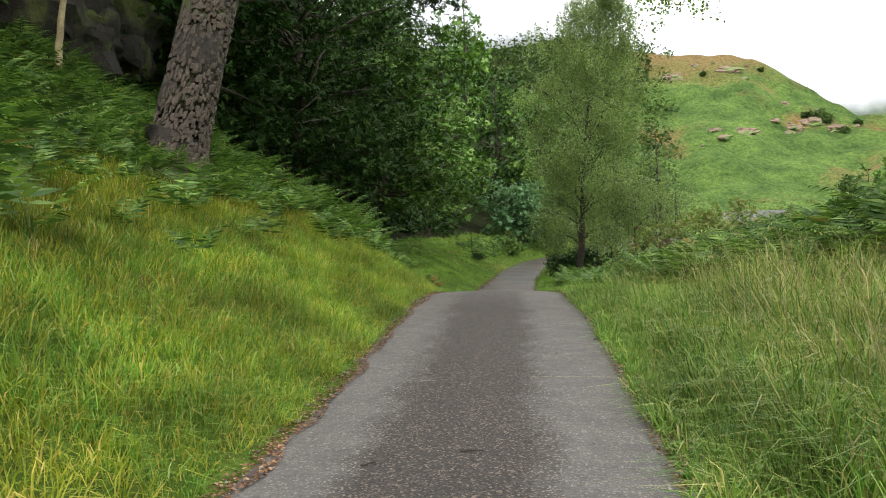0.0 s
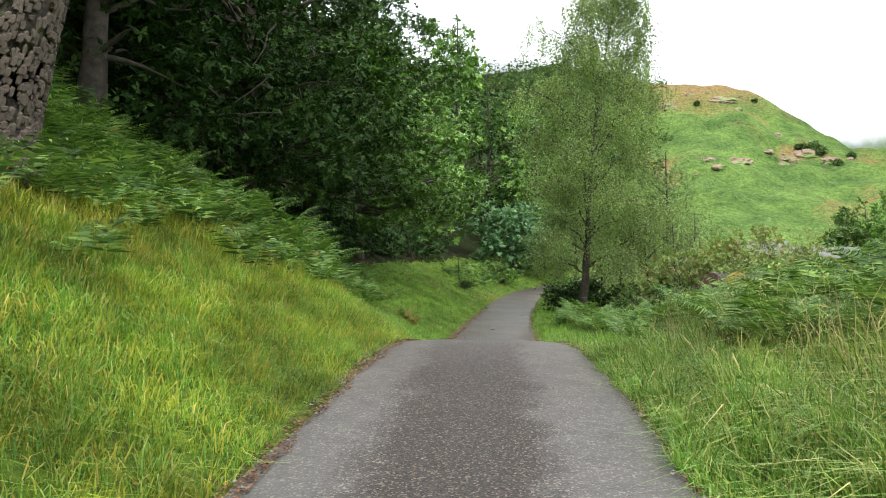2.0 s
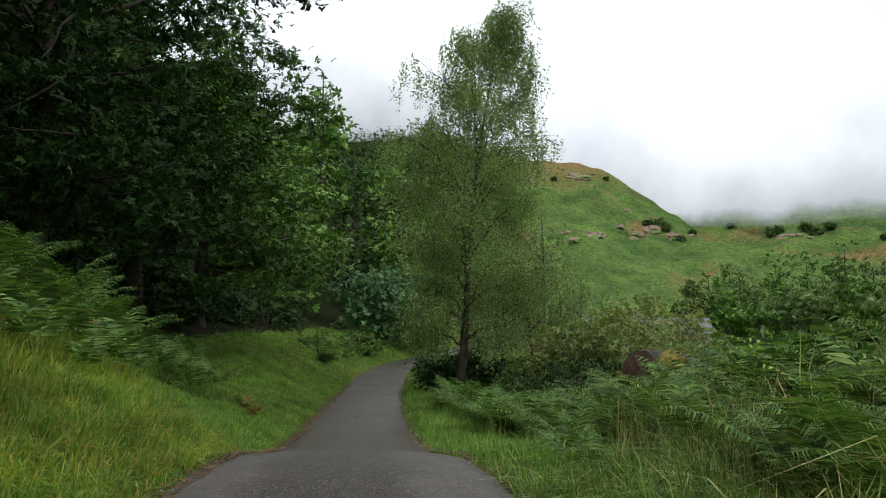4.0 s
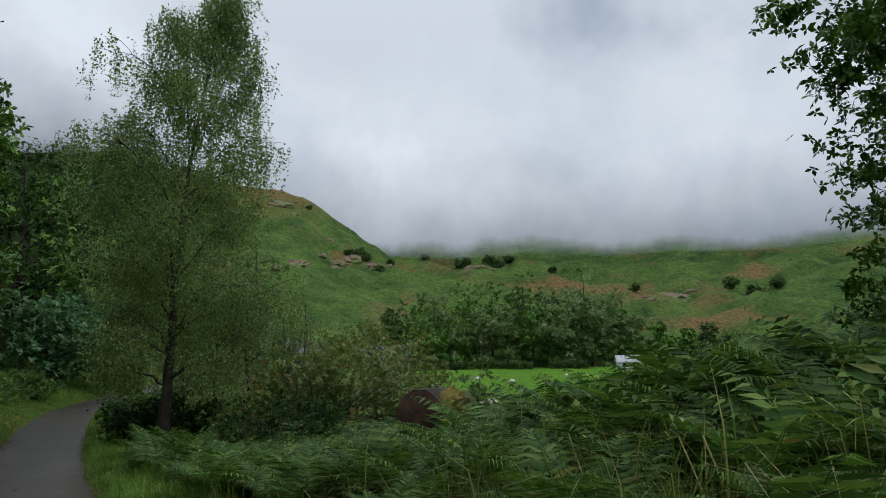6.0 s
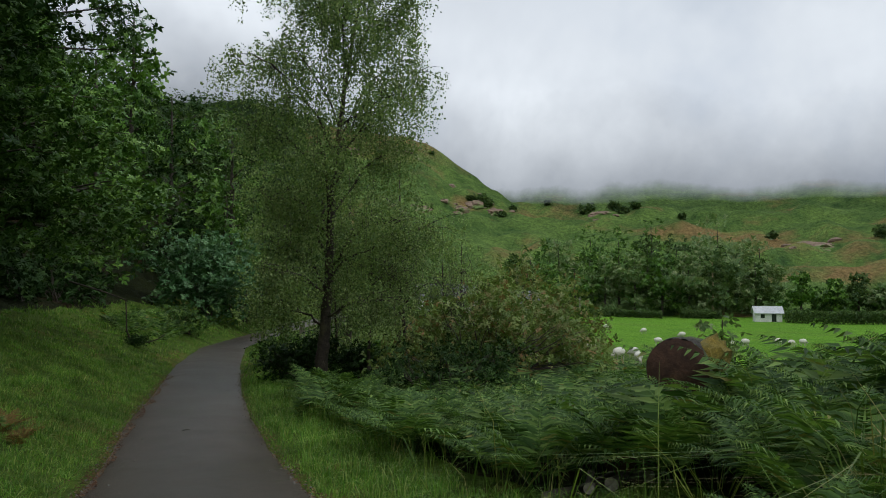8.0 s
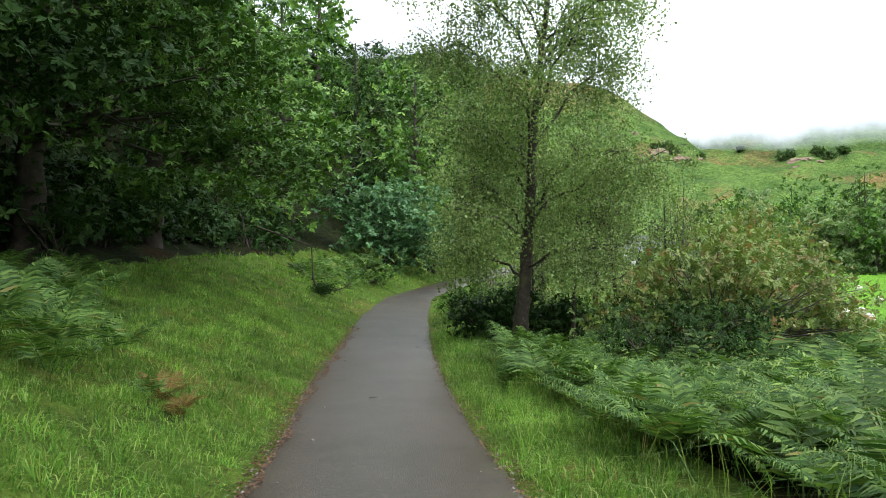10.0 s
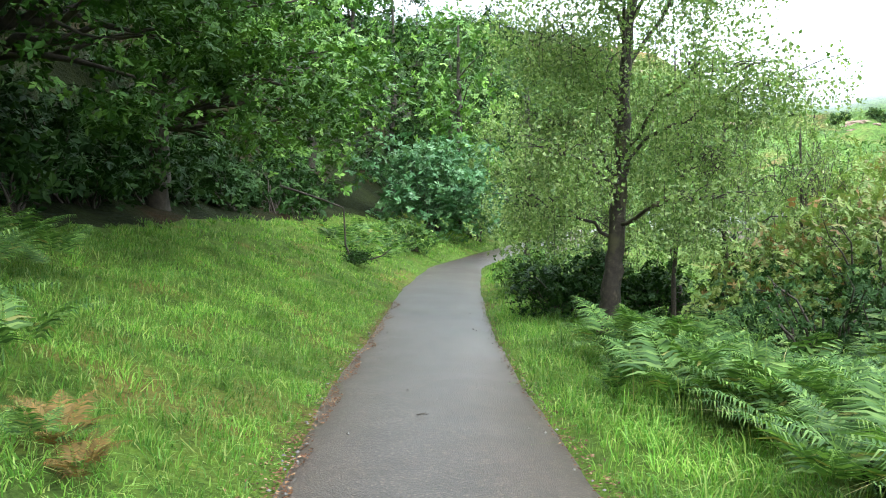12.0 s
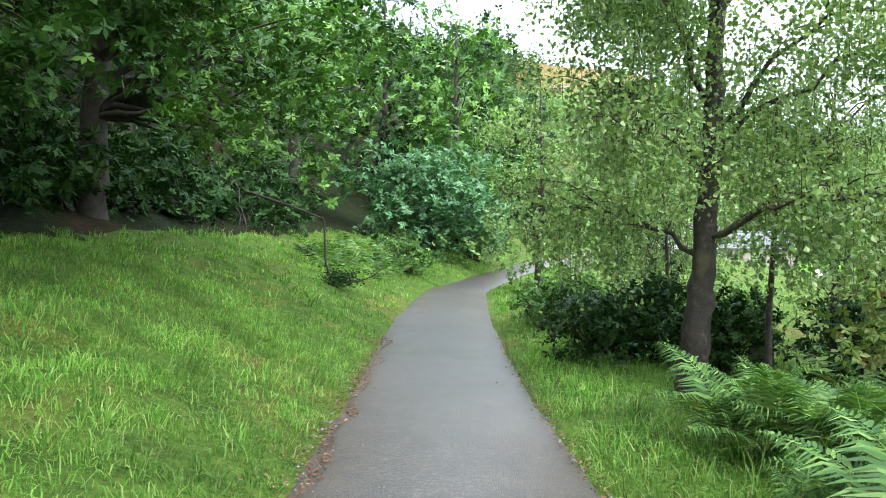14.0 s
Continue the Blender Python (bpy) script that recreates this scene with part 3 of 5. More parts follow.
def tree(name, label, spot, trunk_pts, trunk_r, lobes, clumps, leaves, leaf_size, leaf_mat, bark, seed, clump_r=0.5, limbs=30,
         hang=0.0, limb_r=0.05, sides=9, category="tree", group="", flat=0.6, shell=2.2, up=0.5, twig_r=0.006, start=0.25):
    """A tree from its spot on the ground: trunk line, crown lobes (x, y, z, rx, ry, rz), leaf clumps carried by limbs. hang: length of drooping strands."""
    rng = np.random.default_rng(seed)
    root = thing(name, Matrix.Translation(spot), label, category, group)
    pts = np.asarray(trunk_pts, float)
    fine = np.linspace(0, len(pts) - 1, 4 * len(pts))
    pts = np.stack([np.interp(fine, np.arange(len(pts)), pts[:, k]) for k in range(3)], 1)
    rad = np.interp(fine, np.arange(len(trunk_r)), trunk_r)
    pts[1:-1] += rng.standard_normal((len(pts) - 2, 3)) * rad[1:-1, None] * 0.10
    v, q = tube(pts, rad, sides, 0.05, rng)
    link_mesh("trunk", v, q, bark, root, smooth=True)
    # crown
    lobes = np.asarray(lobes, float)
    vol = lobes[:, 3] * lobes[:, 4] * lobes[:, 5]
    pick = rng.choice(len(lobes), clumps, p=vol / vol.sum())
    d = rng.standard_normal((clumps, 3))
    d /= np.linalg.norm(d, axis=1, keepdims=True)
    c = lobes[pick, :3] + d * lobes[pick, 3:] * (rng.uniform(0, 1, clumps) ** (1 / shell))[:, None]
    hi = pts[:, 2].max()
    wood = []
    order = rng.permutation(clumps)
    for k in order[:limbs]:
        h = np.clip(c[k, 2] - rng.uniform(0.05, 0.35) * np.linalg.norm(c[k, :2]) - 0.3, start * hi, hi * 0.97)
        j = int(np.argmin(np.abs(pts[:, 2] - h)))
        line = bent(pts[j], c[k], rng, -0.08 if hang == 0 else -0.15)
        wood.append(tube(line, np.linspace(min(limb_r, rad[j] * 0.6), twig_r, len(line)), 5))
        for _ in range(3):
            m = order[rng.integers(clumps)]
            if np.linalg.norm(c[m] - c[k]) < 2.2:
                s = line[rng.integers(2, len(line))]
                tw = bent(s, c[m], rng, 0.0, 5)
                wood.append(tube(tw, np.linspace(limb_r * 0.35, twig_r * 0.7, 5), 4))
    for v, q in wood[:6]:
        link_mesh("limb", v, q, bark, root, smooth=True)
    v, q = joined(wood[6:])
    tagged(link_mesh("branchwork", v, q, bark, root, smooth=True), kind="stuff")
    per = rng.multinomial(leaves, rng.dirichlet(np.full(clumps, 2.0)))
    idx = np.repeat(np.arange(clumps), per)
    if hang:
        # drooping strands: leaves strung below each clump
        strands = 5
        sid = rng.integers(0, strands, len(idx))
        off = rng.standard_normal((clumps, strands, 3)) * (clump_r, clump_r, clump_r * 0.5)
        ln = hang * rng.uniform(0.4, 1.3, (clumps, strands))
        u = rng.uniform(0, 1, len(idx))
        sway = rng.standard_normal((clumps, strands, 2)) * 0.10
        p = c[idx] + off[idx, sid]
        p[:, 2] -= u * ln[idx, sid]
        p[:, :2] += sway[idx, sid] * u[:, None] ** 2 + rng.standard_normal((len(idx), 2)) * 0.04
        twigs = []
        for k in order[: max(60, limbs)]:
            for s in range(0, strands, 2):
                a = c[k] + off[k, s]
                tw = np.array([a, a + (sway[k, s, 0] * 0.3, sway[k, s, 1] * 0.3, -ln[k, s] * 0.5), a + (sway[k, s, 0], sway[k, s, 1], -ln[k, s])])
                twigs.append(tube(tw, (0.006, 0.005, 0.003), 3))
        v, q = joined(twigs)
        tagged(link_mesh("twigwork", v, q, bark, root), kind="stuff")
    else:
        p = c[idx] + rng.standard_normal((len(idx), 3)) * (clump_r, clump_r, clump_r * flat) * rng.uniform(0.5, 1.2, (clumps, 1))[idx]
    # nothing grows into the ground
    gz = height(p[:, 0] + spot[0], p[:, 1] + spot[1]) - spot[2]
    p = p[p[:, 2] > gz + 0.05]
    v, f = leaf_cloud(p, leaf_size, rng, up) if hang else rosettes(p[::5], leaf_size, rng, up + 0.3)
    tagged(link_mesh("crown", v, f, leaf_mat, root), kind="stuff")
    return root


def woodland():
    # the leaning rough-barked tree on the bank
    s = place(-4.15, 9.6, -0.15)
    # crown stays out of view; its third lobe is added to shade the bank
    t = tree("oak_tree", "leaning old tree with furrowed grey bark on the grassy bank", s, [(0, 0, 0), (0.10, 0.05, 0.6), (0.38, 0.1, 1.7), (0.72, 0.15, 3.0), (0.95, 0.25, 4.6), (1.05, 0.5, 6.5), (0.8, 0.7, 9)],
             (0.58, 0.46, 0.41, 0.39, 0.36, 0.24, 0.08), [(0.6, 0.5, 9.4, 3.0, 3.0, 1.6), (-1.5, 1, 9.0, 2.4, 2.4, 1.4), (1.5, 4.2, 9.6, 3.0, 3.0, 1.3)], 170, 22000, 0.19, OAK, BARK, 21, 0.5, 26, sides=16)
    bark_plates(t, s)
    # a pale young stem further up
    s = place(-7.4, 11.5, -0.1)
    tree("sapling", "slender young tree with pale yellowish bark and few twigs", s, [(0, 0, 0), (0.10, 0, 1.0), (0.32, 0.0, 2.2), (0.75, 0.1, 4.2), (1.0, 0.2, 6)], (0.075, 0.065, 0.06, 0.05, 0.03),
         [(1.0, 0.3, 6.3, 1.4, 1.4, 1.2)], 30, 2200, 0.09, OAK, BARK_PALE, 22, 0.4, 10, limb_r=0.02)
    # big trees whose boughs reach down over the bank, most with shade in the leaf colour
    big = [  # x, y, lobes, clumps, leaves
        # its last two lobes are unseen overhead, added to block sky light
        (-6.2, 22.0, [(0.4, 0.0, 7.2, 3.4, 3.6, 2.4), (1.7, -0.8, 4.2, 2.7, 3.2, 1.9), (3.0, 0.6, 3.4, 1.6, 2.8, 0.9), (0.0, -2.4, 5.0, 2.6, 2.4, 2.0), (1.9, 0.6, 2.6, 1.8, 3.0, 0.7), (-1.5, 0, 8.8, 2.4, 2.4, 1.5), (0.6, -2.6, 3.0, 1.8, 2.0, 0.9), (3.6, 0.5, 9.0, 2.6, 3.6, 1.2), (-1.0, -1.0, 10.2, 3.2, 3.4, 1.2)], 380, 70000, LEAF_SHADED, 31),
        (-6.6, 29.0, [(2.2, 0.0, 6.8, 3.4, 3.6, 2.4), (4.3, 2.4, 2.5, 1.5, 2.5, 0.9), (3.0, 0.4, 3.8, 2.4, 3.2, 1.5), (2.9, -0.5, 1.9, 1.8, 3.2, 0.6), (0.2, -2.0, 3.8, 2.8, 2.6, 1.9), (1.8, 0, 9.2, 2.8, 2.8, 1.6)], 300, 56000, OAK_SHADED, 32),
        (-7.2, 16.6, [(0.0, 0.5, 7.2, 2.8, 3.2, 2.4), (0.9, 0.6, 4.4, 2.3, 2.8, 1.8), (0.2, -1.6, 5.8, 2.2, 2.0, 1.8), (0.9, 0.8, 2.0, 1.7, 2.4, 1.3)], 220, 30000, LEAF_SHADED, 33),
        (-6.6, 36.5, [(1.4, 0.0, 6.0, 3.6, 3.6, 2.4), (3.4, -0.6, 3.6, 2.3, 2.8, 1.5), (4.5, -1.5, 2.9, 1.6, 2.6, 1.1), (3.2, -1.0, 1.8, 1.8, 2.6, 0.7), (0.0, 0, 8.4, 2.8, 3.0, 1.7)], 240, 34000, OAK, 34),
        (-10.4, 24.5, [(0, 0, 6.0, 4.0, 4.2, 3.2), (1.4, -3, 3.0, 3.0, 3.0, 2.4), (0.5, 2.5, 8.8, 3.2, 3.0, 2.2), (2.0, 2.0, 1.6, 2.4, 3.4, 1.6)], 240, 10000, LEAF_SHADED, 35),
        (-11.5, 34.0, [(0, 0, 6.0, 4.4, 4.4, 3.4), (1.6, -3, 3.0, 3.2, 3.2, 2.4), (2, 2, 1.6, 2.6, 3.2, 1.6)], 240, 9000, LEAF_SHADED, 36),
        (-11.0, 14.0, [(0, 0, 4.4, 3.6, 3.8, 3.2), (0, 1, 8.0, 3.2, 3.2, 2.2), (2.0, 0, 1.6, 2.0, 3.0, 1.5)], 220, 10000, LEAF_SHADED, 37),
        (-10.0, 7.5, [(0, 0, 4.0, 3.0, 3.2, 2.6), (0.5, 1, 7.0, 3.0, 3.0, 2.2), (1.8, 0.6, 2.2, 1.6, 2.6, 1.2)], 160, 12000, LEAF_SHADED, 38),
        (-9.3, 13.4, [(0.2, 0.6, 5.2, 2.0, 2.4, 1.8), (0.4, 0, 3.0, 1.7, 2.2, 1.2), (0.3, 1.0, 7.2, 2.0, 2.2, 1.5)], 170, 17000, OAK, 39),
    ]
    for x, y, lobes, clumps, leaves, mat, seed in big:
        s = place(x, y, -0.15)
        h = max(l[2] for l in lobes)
        tree("oak_tree", "broad oak with low spreading boughs above the grassy bank", s, [(0, 0, 0), (0.15, -0.1, h * 0.25), (0.3, -0.1, h * 0.55), (0.2, 0, h * 0.95)], (0.34, 0.25, 0.18, 0.06),
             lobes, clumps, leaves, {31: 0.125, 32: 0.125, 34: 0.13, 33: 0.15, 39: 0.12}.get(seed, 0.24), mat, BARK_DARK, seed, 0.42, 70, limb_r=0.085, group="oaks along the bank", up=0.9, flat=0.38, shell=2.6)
    # slope wood behind, thinning to the skyline
    rng = np.random.default_rng(77)
    # the first six trees are added to keep sky light out of the wood
    spots = [(-11, 20.5), (-13, 28), (-9.5, 17.5), (-14, 16), (-10.5, 31), (-13.5, 23.5), (-16, 20), (-17, 30), (-15, 41), (-9, 46), (-4.5, 52), (-10, 57), (-18, 52), (-22, 38), (-24, 62), (-13, 68), (-3, 64), (-24, 24), (-18, 10), (-6, 76), (-16, 84), (-26, 80), (2, 80), (-30, 48), (-8, 92), (4, 96), (0.5, 58), (3.5, 70), (7.5, 84), (11, 98), (-1, 70), (1.5, 64)]
    for x, y in spots:
        s = place(x + rng.uniform(-1, 1), y + rng.uniform(-1, 1), -0.2)
        near = x > -12 and y < 72
        h = rng.uniform(8, 11) * (1.3 if x > -8 and y > 45 else 1.0)
        lobes = [(rng.uniform(-1, 1), rng.uniform(-1, 1), h * f, r, r, r * 0.75) for f, r in ((0.84, 2.6), (0.62, 3.4), (0.34, 3.4), (0.14, 3.0))]
        tree("woodland_tree", "leafy tree in the hanging wood above the lane", s, [(0, 0, 0), (0.1, 0, h * 0.5), (0, 0.1, h * 0.95)], (0.26, 0.17, 0.05), lobes, 140, 7000 if near else 2600, 0.27 if near else 0.52, rng.choice([OAK, LEAF_SHADED, FARLEAF]), BARK_DARK,
             int(rng.integers(1e6)), 0.62, 14, limb_r=0.05, group="hanging wood", sides=6)


def bark_plates(root, spot):
    """Raised rough plates up the leaning trunk."""
    rng = np.random.default_rng(5)
    line = np.array([(0, 0, 0), (0.10, 0.05, 0.6), (0.38, 0.1, 1.7), (0.72, 0.15, 3.0), (0.95, 0.25, 4.6)])
    rad = np.array([0.58, 0.46, 0.41, 0.39, 0.36])
    vs, fs, n = [], [], 0
    for _ in range(3000):
        u = rng.uniform(0, 4)
        k = min(int(u), 3)
        c = line[k] + (line[k + 1] - line[k]) * (u - k)
        r = rad[k] + (rad[k + 1] - rad[k]) * (u - k)
        ang = rng.uniform(0, 6.283)
        out = np.array([np.cos(ang), np.sin(ang), -0.25])
        side = np.array([-np.sin(ang), np.cos(ang), 0])
        upv = np.array([0.24, 0.04, 0.97])
        w, h, d = rng.uniform(0.018, 0.045), rng.uniform(0.03, 0.085), rng.uniform(0.02, 0.045)
        base = c + out * r * 1.01
        ring = [base + side * w * sx + upv * h * sy + side * rng.uniform(-0.01, 0.01) for sx, sy in ((-1, -0.7), (0.2, -1), (1, -0.5), (0.9, 0.8), (-0.1, 1), (-1, 0.6))]
        face = [base + (p - base) * 0.72 + out * d for p in ring]
        vs += ring + face
        for j in range(6):
            fs.append((n + j, n + (j + 1) % 6, n + 6 + (j + 1) % 6, n + 6 + j))
        fs += [(n + 6, n + 7, n + 8, n + 9), (n + 6, n + 9, n + 10, n + 11)]
        n += 12
    tagged(link_mesh("bark", np.array(vs), np.array(fs), BARK_PLATE, root), "loose rough plates of grey bark", kind="stuff")


def strands(root, tops, length, per, size, mat, bark, rng, spread=0.05):
    """Hanging sprays: a thin twig and small leaves strung down it, from each top."""
    pts, twigs = [], []
    for top in tops:
        ln = length * rng.uniform(0.45, 1.35)
        sway = rng.standard_normal(2) * 0.16 * ln
        u = rng.uniform(0.0, 1, per)
        line = np.stack([top[0] + sway[0] * u**2, top[1] + sway[1] * u**2, top[2] - ln * u], -1)
        pts.append(line + rng.standard_normal((per, 3)) * spread * (0.6 + 0.6 * u[:, None]))
        twigs.append(tube(np.array([top, (top[0] + sway[0] * 0.25, top[1] + sway[1] * 0.25, top[2] - ln * 0.5), (top[0] + sway[0], top[1] + sway[1], top[2] - ln)]), (0.004, 0.003, 0.002), 3))
    v, q = joined(twigs[::2])
    tagged(link_mesh("twigwork", v, q, bark, root), kind="stuff")
    v, f = leaf_cloud(np.concatenate(pts), size, rng, 0.05, 0.75)
    tagged(link_mesh("crown", v, f, mat, root), kind="stuff")


def birch():
    """Ascending boughs off a leaning stem, each ending in boughlets that carry hanging sprays."""
    rng = np.random.default_rng(41)
    s = place(3.15, 29.3, -0.1)
    root = thing("birch_tree", Matrix.Translation(s), "tall silver birch with dark lower trunk and drooping sprays", "tree")
    stem = np.array([(0, 0, 0), (0.05, 0, 0.8), (0.13, 0.03, 1.7), (0.20, 0.05, 3.0), (0.25, 0.1, 4.4), (0.42, 0.1, 6.4), (0.75, 0.05, 9.0), (1.35, 0, 12.4)])
    srad = (0.20, 0.15, 0.13, 0.11, 0.088, 0.06, 0.032, 0.01)
    fine = np.linspace(0, 7, 40)
    line = np.stack([np.interp(fine, np.arange(8), stem[:, k]) for k in range(3)], 1)
    line[2:-1, :2] += rng.standard_normal((37, 2)) * 0.014
    rad = np.interp(fine, np.arange(8), srad)
    v, q = tube(line, rad, 14, 0.06, rng)
    link_mesh("trunk", v, q, BARK_BIRCH, root, smooth=True)
    wood, tops = [], []
    # start height, reach, rise, bearing
    boughs = [(2.0, 2.2, 0.5, 0.1), (2.5, 2.0, 0.9, 2.6), (2.9, 2.4, 1.2, -0.5), (3.3, 2.2, 1.5, 3.4), (3.7, 2.3, 1.6, 1.5), (4.1, 2.3, 1.6, 4.3), (4.4, 2.5, 1.9, 0.4), (4.8, 2.3, 1.9, 2.9), (5.1, 2.2, 1.9, 5.4), (5.5, 2.2, 2.0, 1.0),
              (5.9, 2.1, 2.1, 3.5), (6.2, 2.0, 2.2, 0.0), (6.6, 1.9, 2.2, 2.3), (6.9, 1.9, 2.2, 4.7), (7.3, 1.8, 2.1, 0.8), (7.7, 1.7, 2.1, 3.2), (8.1, 1.6, 2.0, 5.6), (8.5, 1.5, 1.9, 1.8), (8.9, 1.4, 1.8, 3.8), (9.3, 1.2, 1.7, 0.2),
              (9.8, 1.0, 1.5, 2.6), (10.3, 0.9, 1.3, 4.9), (10.8, 0.7, 1.1, 1.1), (2.3, 2.3, 0.6, 4.2), (3.1, 2.3, 1.1, 5.6), (3.5, 2.0, 1.2, 2.2), (1.7, 1.9, 0.5, 3.0), (1.9, 1.8, 0.4, 5.2)]
    for k, (h, reach, rise, way) in enumerate(boughs):
        j = int(np.argmin(np.abs(line[:, 2] - h)))
        way, reach = way + rng.uniform(-0.25, 0.25), reach * rng.uniform(0.8, 1.12) * (0.72 if h < 3.6 and math.cos(way) < 0.2 else 1.0)
        out = np.array([np.cos(way), np.sin(way), 0])
        t = np.linspace(0, 1, 9)[:, None]
        arc = line[j] + out * reach * t + np.array([0, 0, 1.0]) * rise * np.sin(t * 1.9)
        arc[1:] += rng.standard_normal((8, 3)) * 0.05
        r0 = min(0.036, rad[j] * 0.42)
        bv, bq = tube(arc, np.linspace(r0, 0.008, 9), 6)
        if k < 8:
            link_mesh("limb", bv, bq, BARK_BIRCH, root, smooth=True)
        else:
            wood.append((bv, bq))
        for _ in range(14 if h < 7 else 11):
            a = arc[int(rng.integers(3, 9))]
            turn = way + rng.uniform(-1.5, 1.5)
            ln = rng.uniform(0.3, 0.95) * (1 if h < 8 else 0.75)
            b = a + np.array([np.cos(turn) * ln, np.sin(turn) * ln, rng.uniform(-0.15, 0.45) * ln])
            tw = bent(a, b, rng, -0.12, 5)
            wood.append(tube(tw, np.linspace(0.012, 0.004, 5), 4))
            for _ in range(5):
                tops.append(tw[int(rng.integers(1, 5))] + rng.standard_normal(3) * (0.20, 0.20, 0.14))
    # one bough stands clear of the crown and ends in a hanging spray
    arc = bent((0.5, 0.1, 6.6), (2.35, -0.1, 7.15), rng, -0.10, 9, 0.03)
    wood.append(tube(arc, np.linspace(0.022, 0.006, 9), 5))
    for _ in range(16):
        tops.append(arc[int(rng.integers(7, 9))] + rng.standard_normal(3) * (0.22, 0.2, 0.08))
    # finer sprays fill the crown between the boughs
    for z in rng.uniform(2.6, 12.2, 1150):
        c = np.array([np.interp(z, line[:, 2], line[:, k]) for k in range(2)])
        wide = np.interp(z, (2.6, 4, 5.5, 8.5, 10.5, 12.2), (0.9, 1.5, 2.3, 2.0, 1.4, 0.5)) * math.sqrt(rng.uniform(0.05, 1))
        turn = rng.uniform(0, 6.283)
        tops.append(np.array([c[0] + wide * math.cos(turn), c[1] + wide * math.sin(turn), z]))
    for z in np.linspace(10.5, 12.4, 8):
        for _ in range(7):
            tops.append(np.array([1.0 + 0.18 * (z - 10.5), 0, z]) + rng.standard_normal(3) * (0.35, 0.35, 0.15))
    v, q = joined(wood)
    tagged(link_mesh("branchwork", v, q, BARK_BIRCH, root, smooth=True), kind="stuff")
    strands(root, [t for t in tops if t[2] > 7.2], 0.85, 36, 0.062, BIRCH, BARK_BIRCH, rng, 0.07)
    strands(root, [t for t in tops if t[2] <= 7.2], 0.62, 33, 0.06, BIRCH, BARK_BIRCH, rng, 0.13)
    # drooping side spray seen against the sky
    s2 = place(5.6, 31.0, -0.1)
    tree("sapling", "thin birch sapling with a few stems beside the birch", s2, [(0, 0, 0), (0.05, 0, 1.5), (-0.1, 0, 3.0), (0, 0, 4.4)], (0.06, 0.05, 0.04, 0.01), [(0, 0, 3.6, 1.5, 1.5, 1.2), (0.5, 0, 2.2, 1.3, 1.3, 1.0)],
         90, 9000, 0.06, BIRCH, BARK_DARK, 42, 0.25, 20, hang=0.4, limb_r=0.02, up=0.1)
    for k, (x, y, h) in enumerate(((5.4, 39.0, 7.5), (8.0, 42.0, 8.0), (3.6, 44.5, 7.0))):
        tree("field_tree", "light airy young tree beside the pasture fence", place(x, y, -0.1), [(0, 0, 0), (0.1, 0, h * 0.45), (0, 0.1, h * 0.95)], (0.11, 0.08, 0.02),
             [(0, 0, h * 0.72, 1.8, 1.6, h * 0.2), (0.2, 0, h * 0.45, 2.1, 2.0, h * 0.2), (-0.3, 0, h * 0.24, 1.8, 1.7, h * 0.14)], 130, 8500, 0.115, BIRCH if k != 1 else PALE, BARK_DARK, 440 + k, 0.3, 20, hang=0.35, limb_r=0.03, up=0.2)
    for k, (x, y, h) in enumerate(((6.3, 29.6, 3.6), (7.4, 31.4, 4.2), (4.1, 33.4, 3.2))):
        tree("sapling", "thin dark-stemmed sapling in the thicket by the birch", place(x, y, -0.1), [(0, 0, 0), (0.06 * (-1) ** k, 0, h * 0.4), (-0.05, 0, h)], (0.045, 0.035, 0.01), [(0, 0, h * 0.8, 0.9, 0.9, h * 0.22), (0.2, 0, h * 0.5, 0.9, 0.9, h * 0.2)],
             50, 4200, 0.06, BIRCH, BARK_DARK, 460 + k, 0.22, 12, hang=0.3, limb_r=0.014, up=0.1)
    s3 = place(4.6, 30.6, -0.1)
    tree("sapling", "thin birch sapling with a few stems beside the birch", s3, [(0, 0, 0), (-0.02, 0, 1.2), (0.06, 0, 2.6), (0, 0, 4.0)], (0.05, 0.04, 0.03, 0.01), [(0.3, 0, 3.4, 1.0, 1.0, 1.0)],
         40, 3500, 0.06, BIRCH, BARK_DARK, 43, 0.25, 12, hang=0.4, limb_r=0.015, up=0.1)


